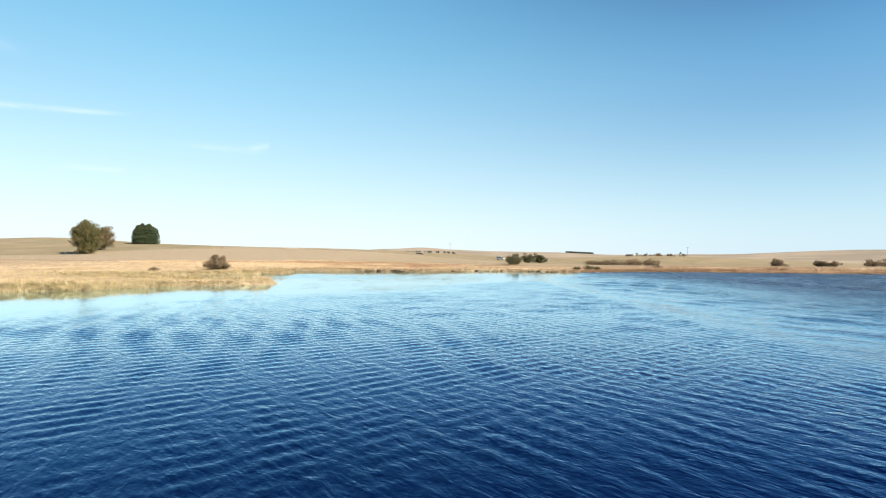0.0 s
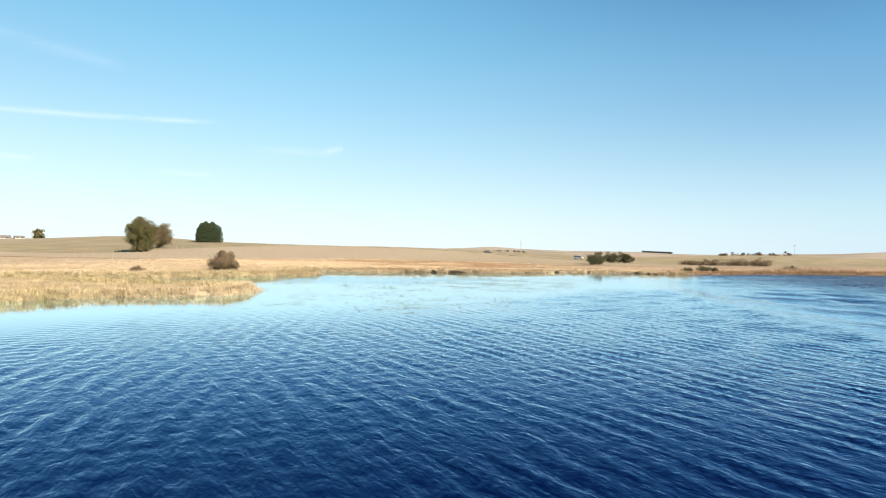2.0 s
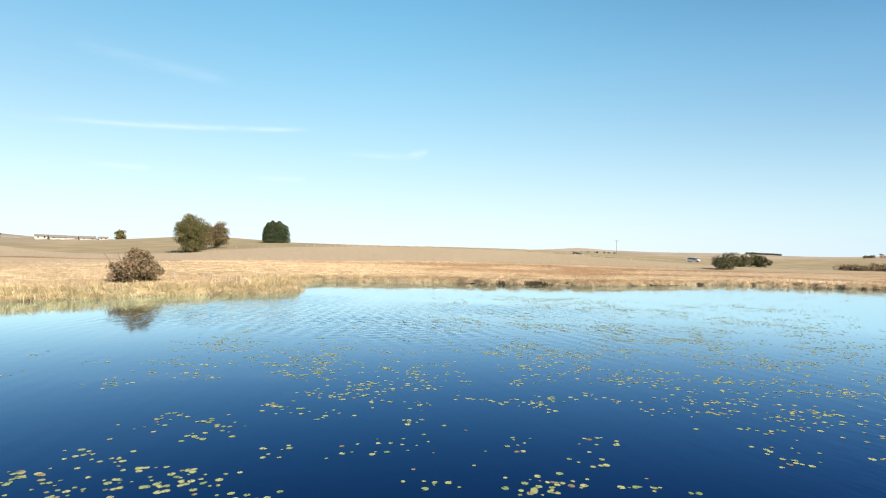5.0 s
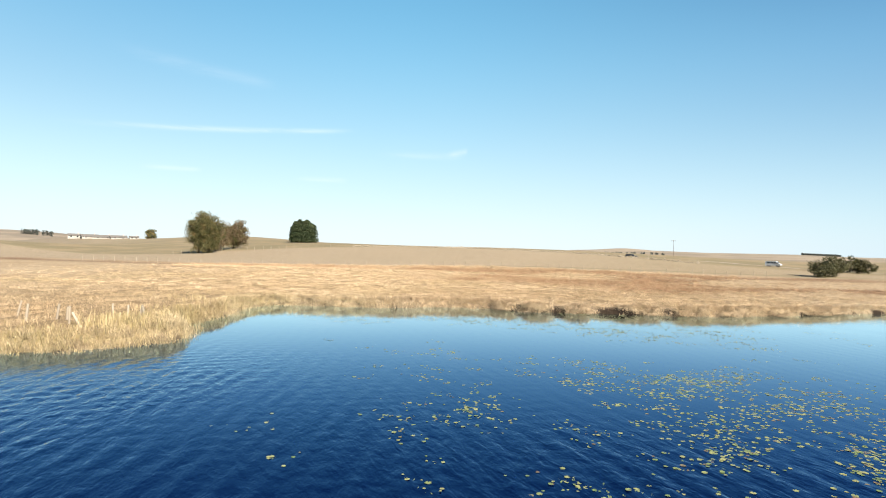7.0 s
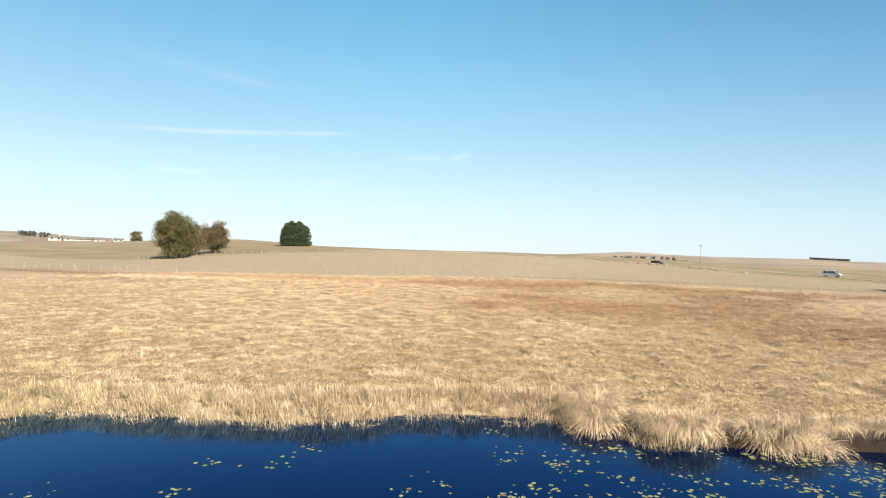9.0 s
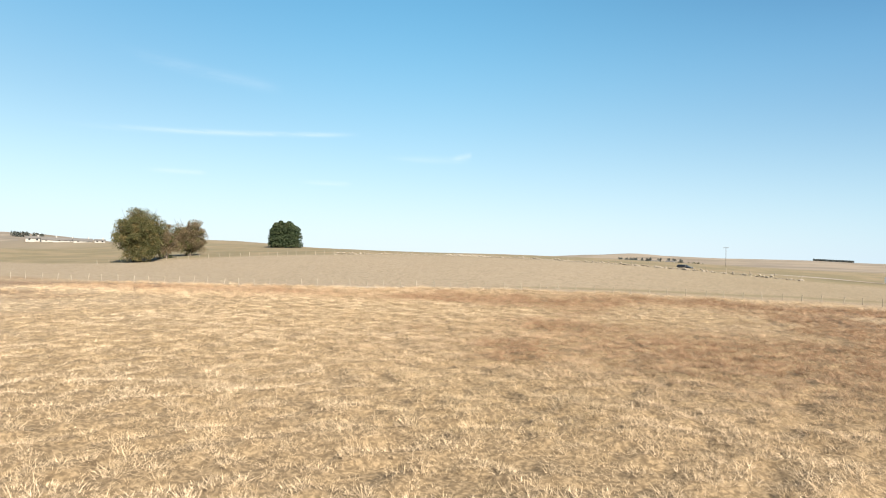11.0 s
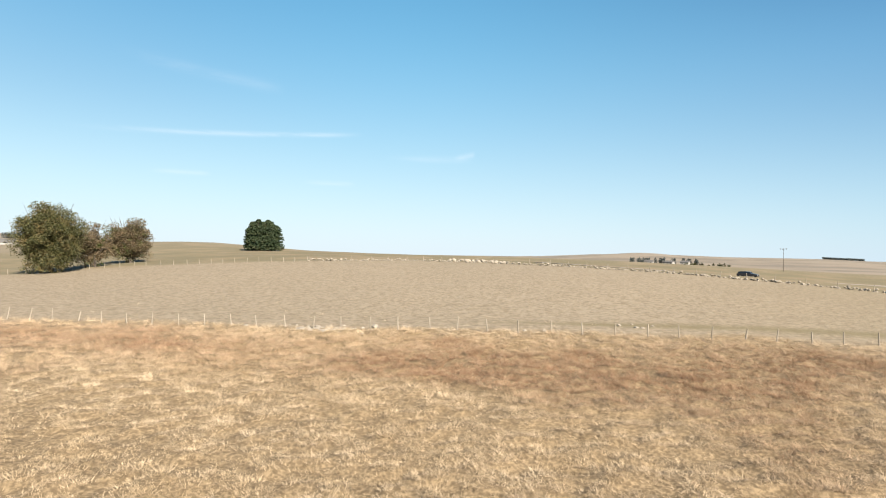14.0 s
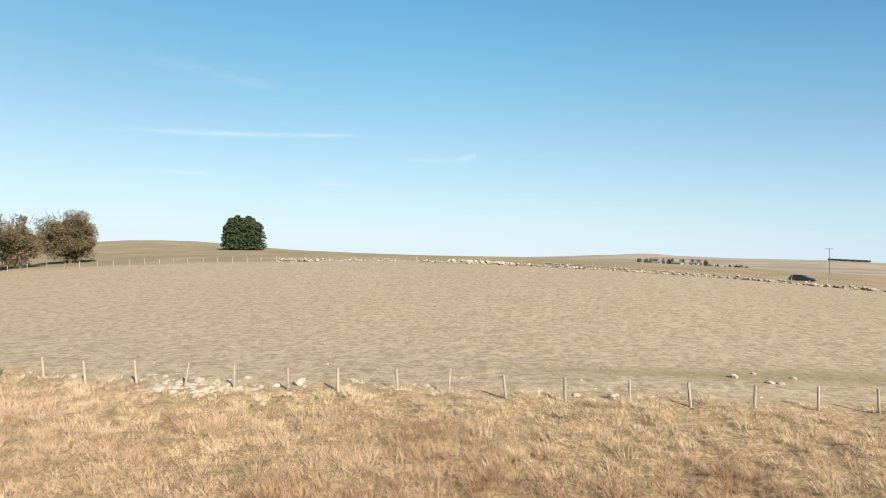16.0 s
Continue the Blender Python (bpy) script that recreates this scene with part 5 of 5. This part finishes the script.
for x, y, w, d, h, turn, r in ((-353, 325, 7, 6, 2.4, 52, 1.9), (-344, 328.5, 9, 8, 1.2, 62, 2.6), (-335, 331, 11, 8, 1.0, 46, 2.4), (-324, 333, 9, 8, 1.1, 58, 2.3), (-313, 335, 5, 5, 1.5, 55, 1.4)):
    house(x, y, w, d * 0.7, h * 0.7, turn, "low pale farm building with a grey roof", "farm buildings on the rise", r * 0.62)
for x, y, w, h in ((-36, 838, 10, 3.2), (-14, 850, 12, 3.0), (4, 846, 9, 3.4)):
    house(x, y, w, 8, h, random.Random(int(x)).uniform(-30, 30), "pale stone farmhouse far across the fields", "far farmhouses")


def far_wood(name, x, y, length, depth, turn, height, n, mat, label, seed):
    """A distant stand of trees, joined: each a ragged clump of cards."""
    rng = np.random.default_rng(seed)
    a = radians(turn)
    u, v = rng.uniform(-length / 2, length / 2, n), rng.uniform(-depth / 2, depth / 2, n)
    cx, cy = x + u * math.cos(a) - v * math.sin(a), y + u * math.sin(a) + v * math.cos(a)
    cz = ground_z(cx, cy)
    pts, rad = [], []
    for s in (0.2, 0.45, 0.7, 0.9):
        pts.append(np.stack([cx, cy, cz + height * s * rng.uniform(0.75, 1.1, n)], -1)), rad.append(np.full(n, height * 0.3 * (1.2 - 0.5 * s)))
    verts, faces = leaf_cloud(np.concatenate(pts), np.concatenate(rad), 14, height * 0.13, seed)
    me = mesh_arrays(name, verts, faces, mat)
    tagged(part(name, me, mat), label, "trees", kind="stuff")


far_wood("far_plantation", 777, 3077, 150, 40, -15, 9, 240, LEAF_HAZED, "dark conifer plantation on a distant ridge", 81)
far_wood("far_trees", -1099, 786, 50, 14, 35, 9, 26, LEAF_HAZED, "dark trees on the far rise", 82)
far_wood("far_trees", -302, 338, 5, 4, 40, 5.5, 10, LEAF_OAK, "trees beside the farm buildings", 83)
far_wood("far_trees", 2, 556, 34, 8, 10, 5, 26, LEAF_DARK, "hedge of dark bushes far across the fields", 84)
far_wood("far_trees", -20, 856, 80, 16, 4, 7, 44, LEAF_HAZED, "trees round the far farmhouses", 85)
far_wood("far_trees", 166, 424, 44, 14, -20, 5, 30, LEAF_WILLOW, "brownish trees beyond the lake", 87)
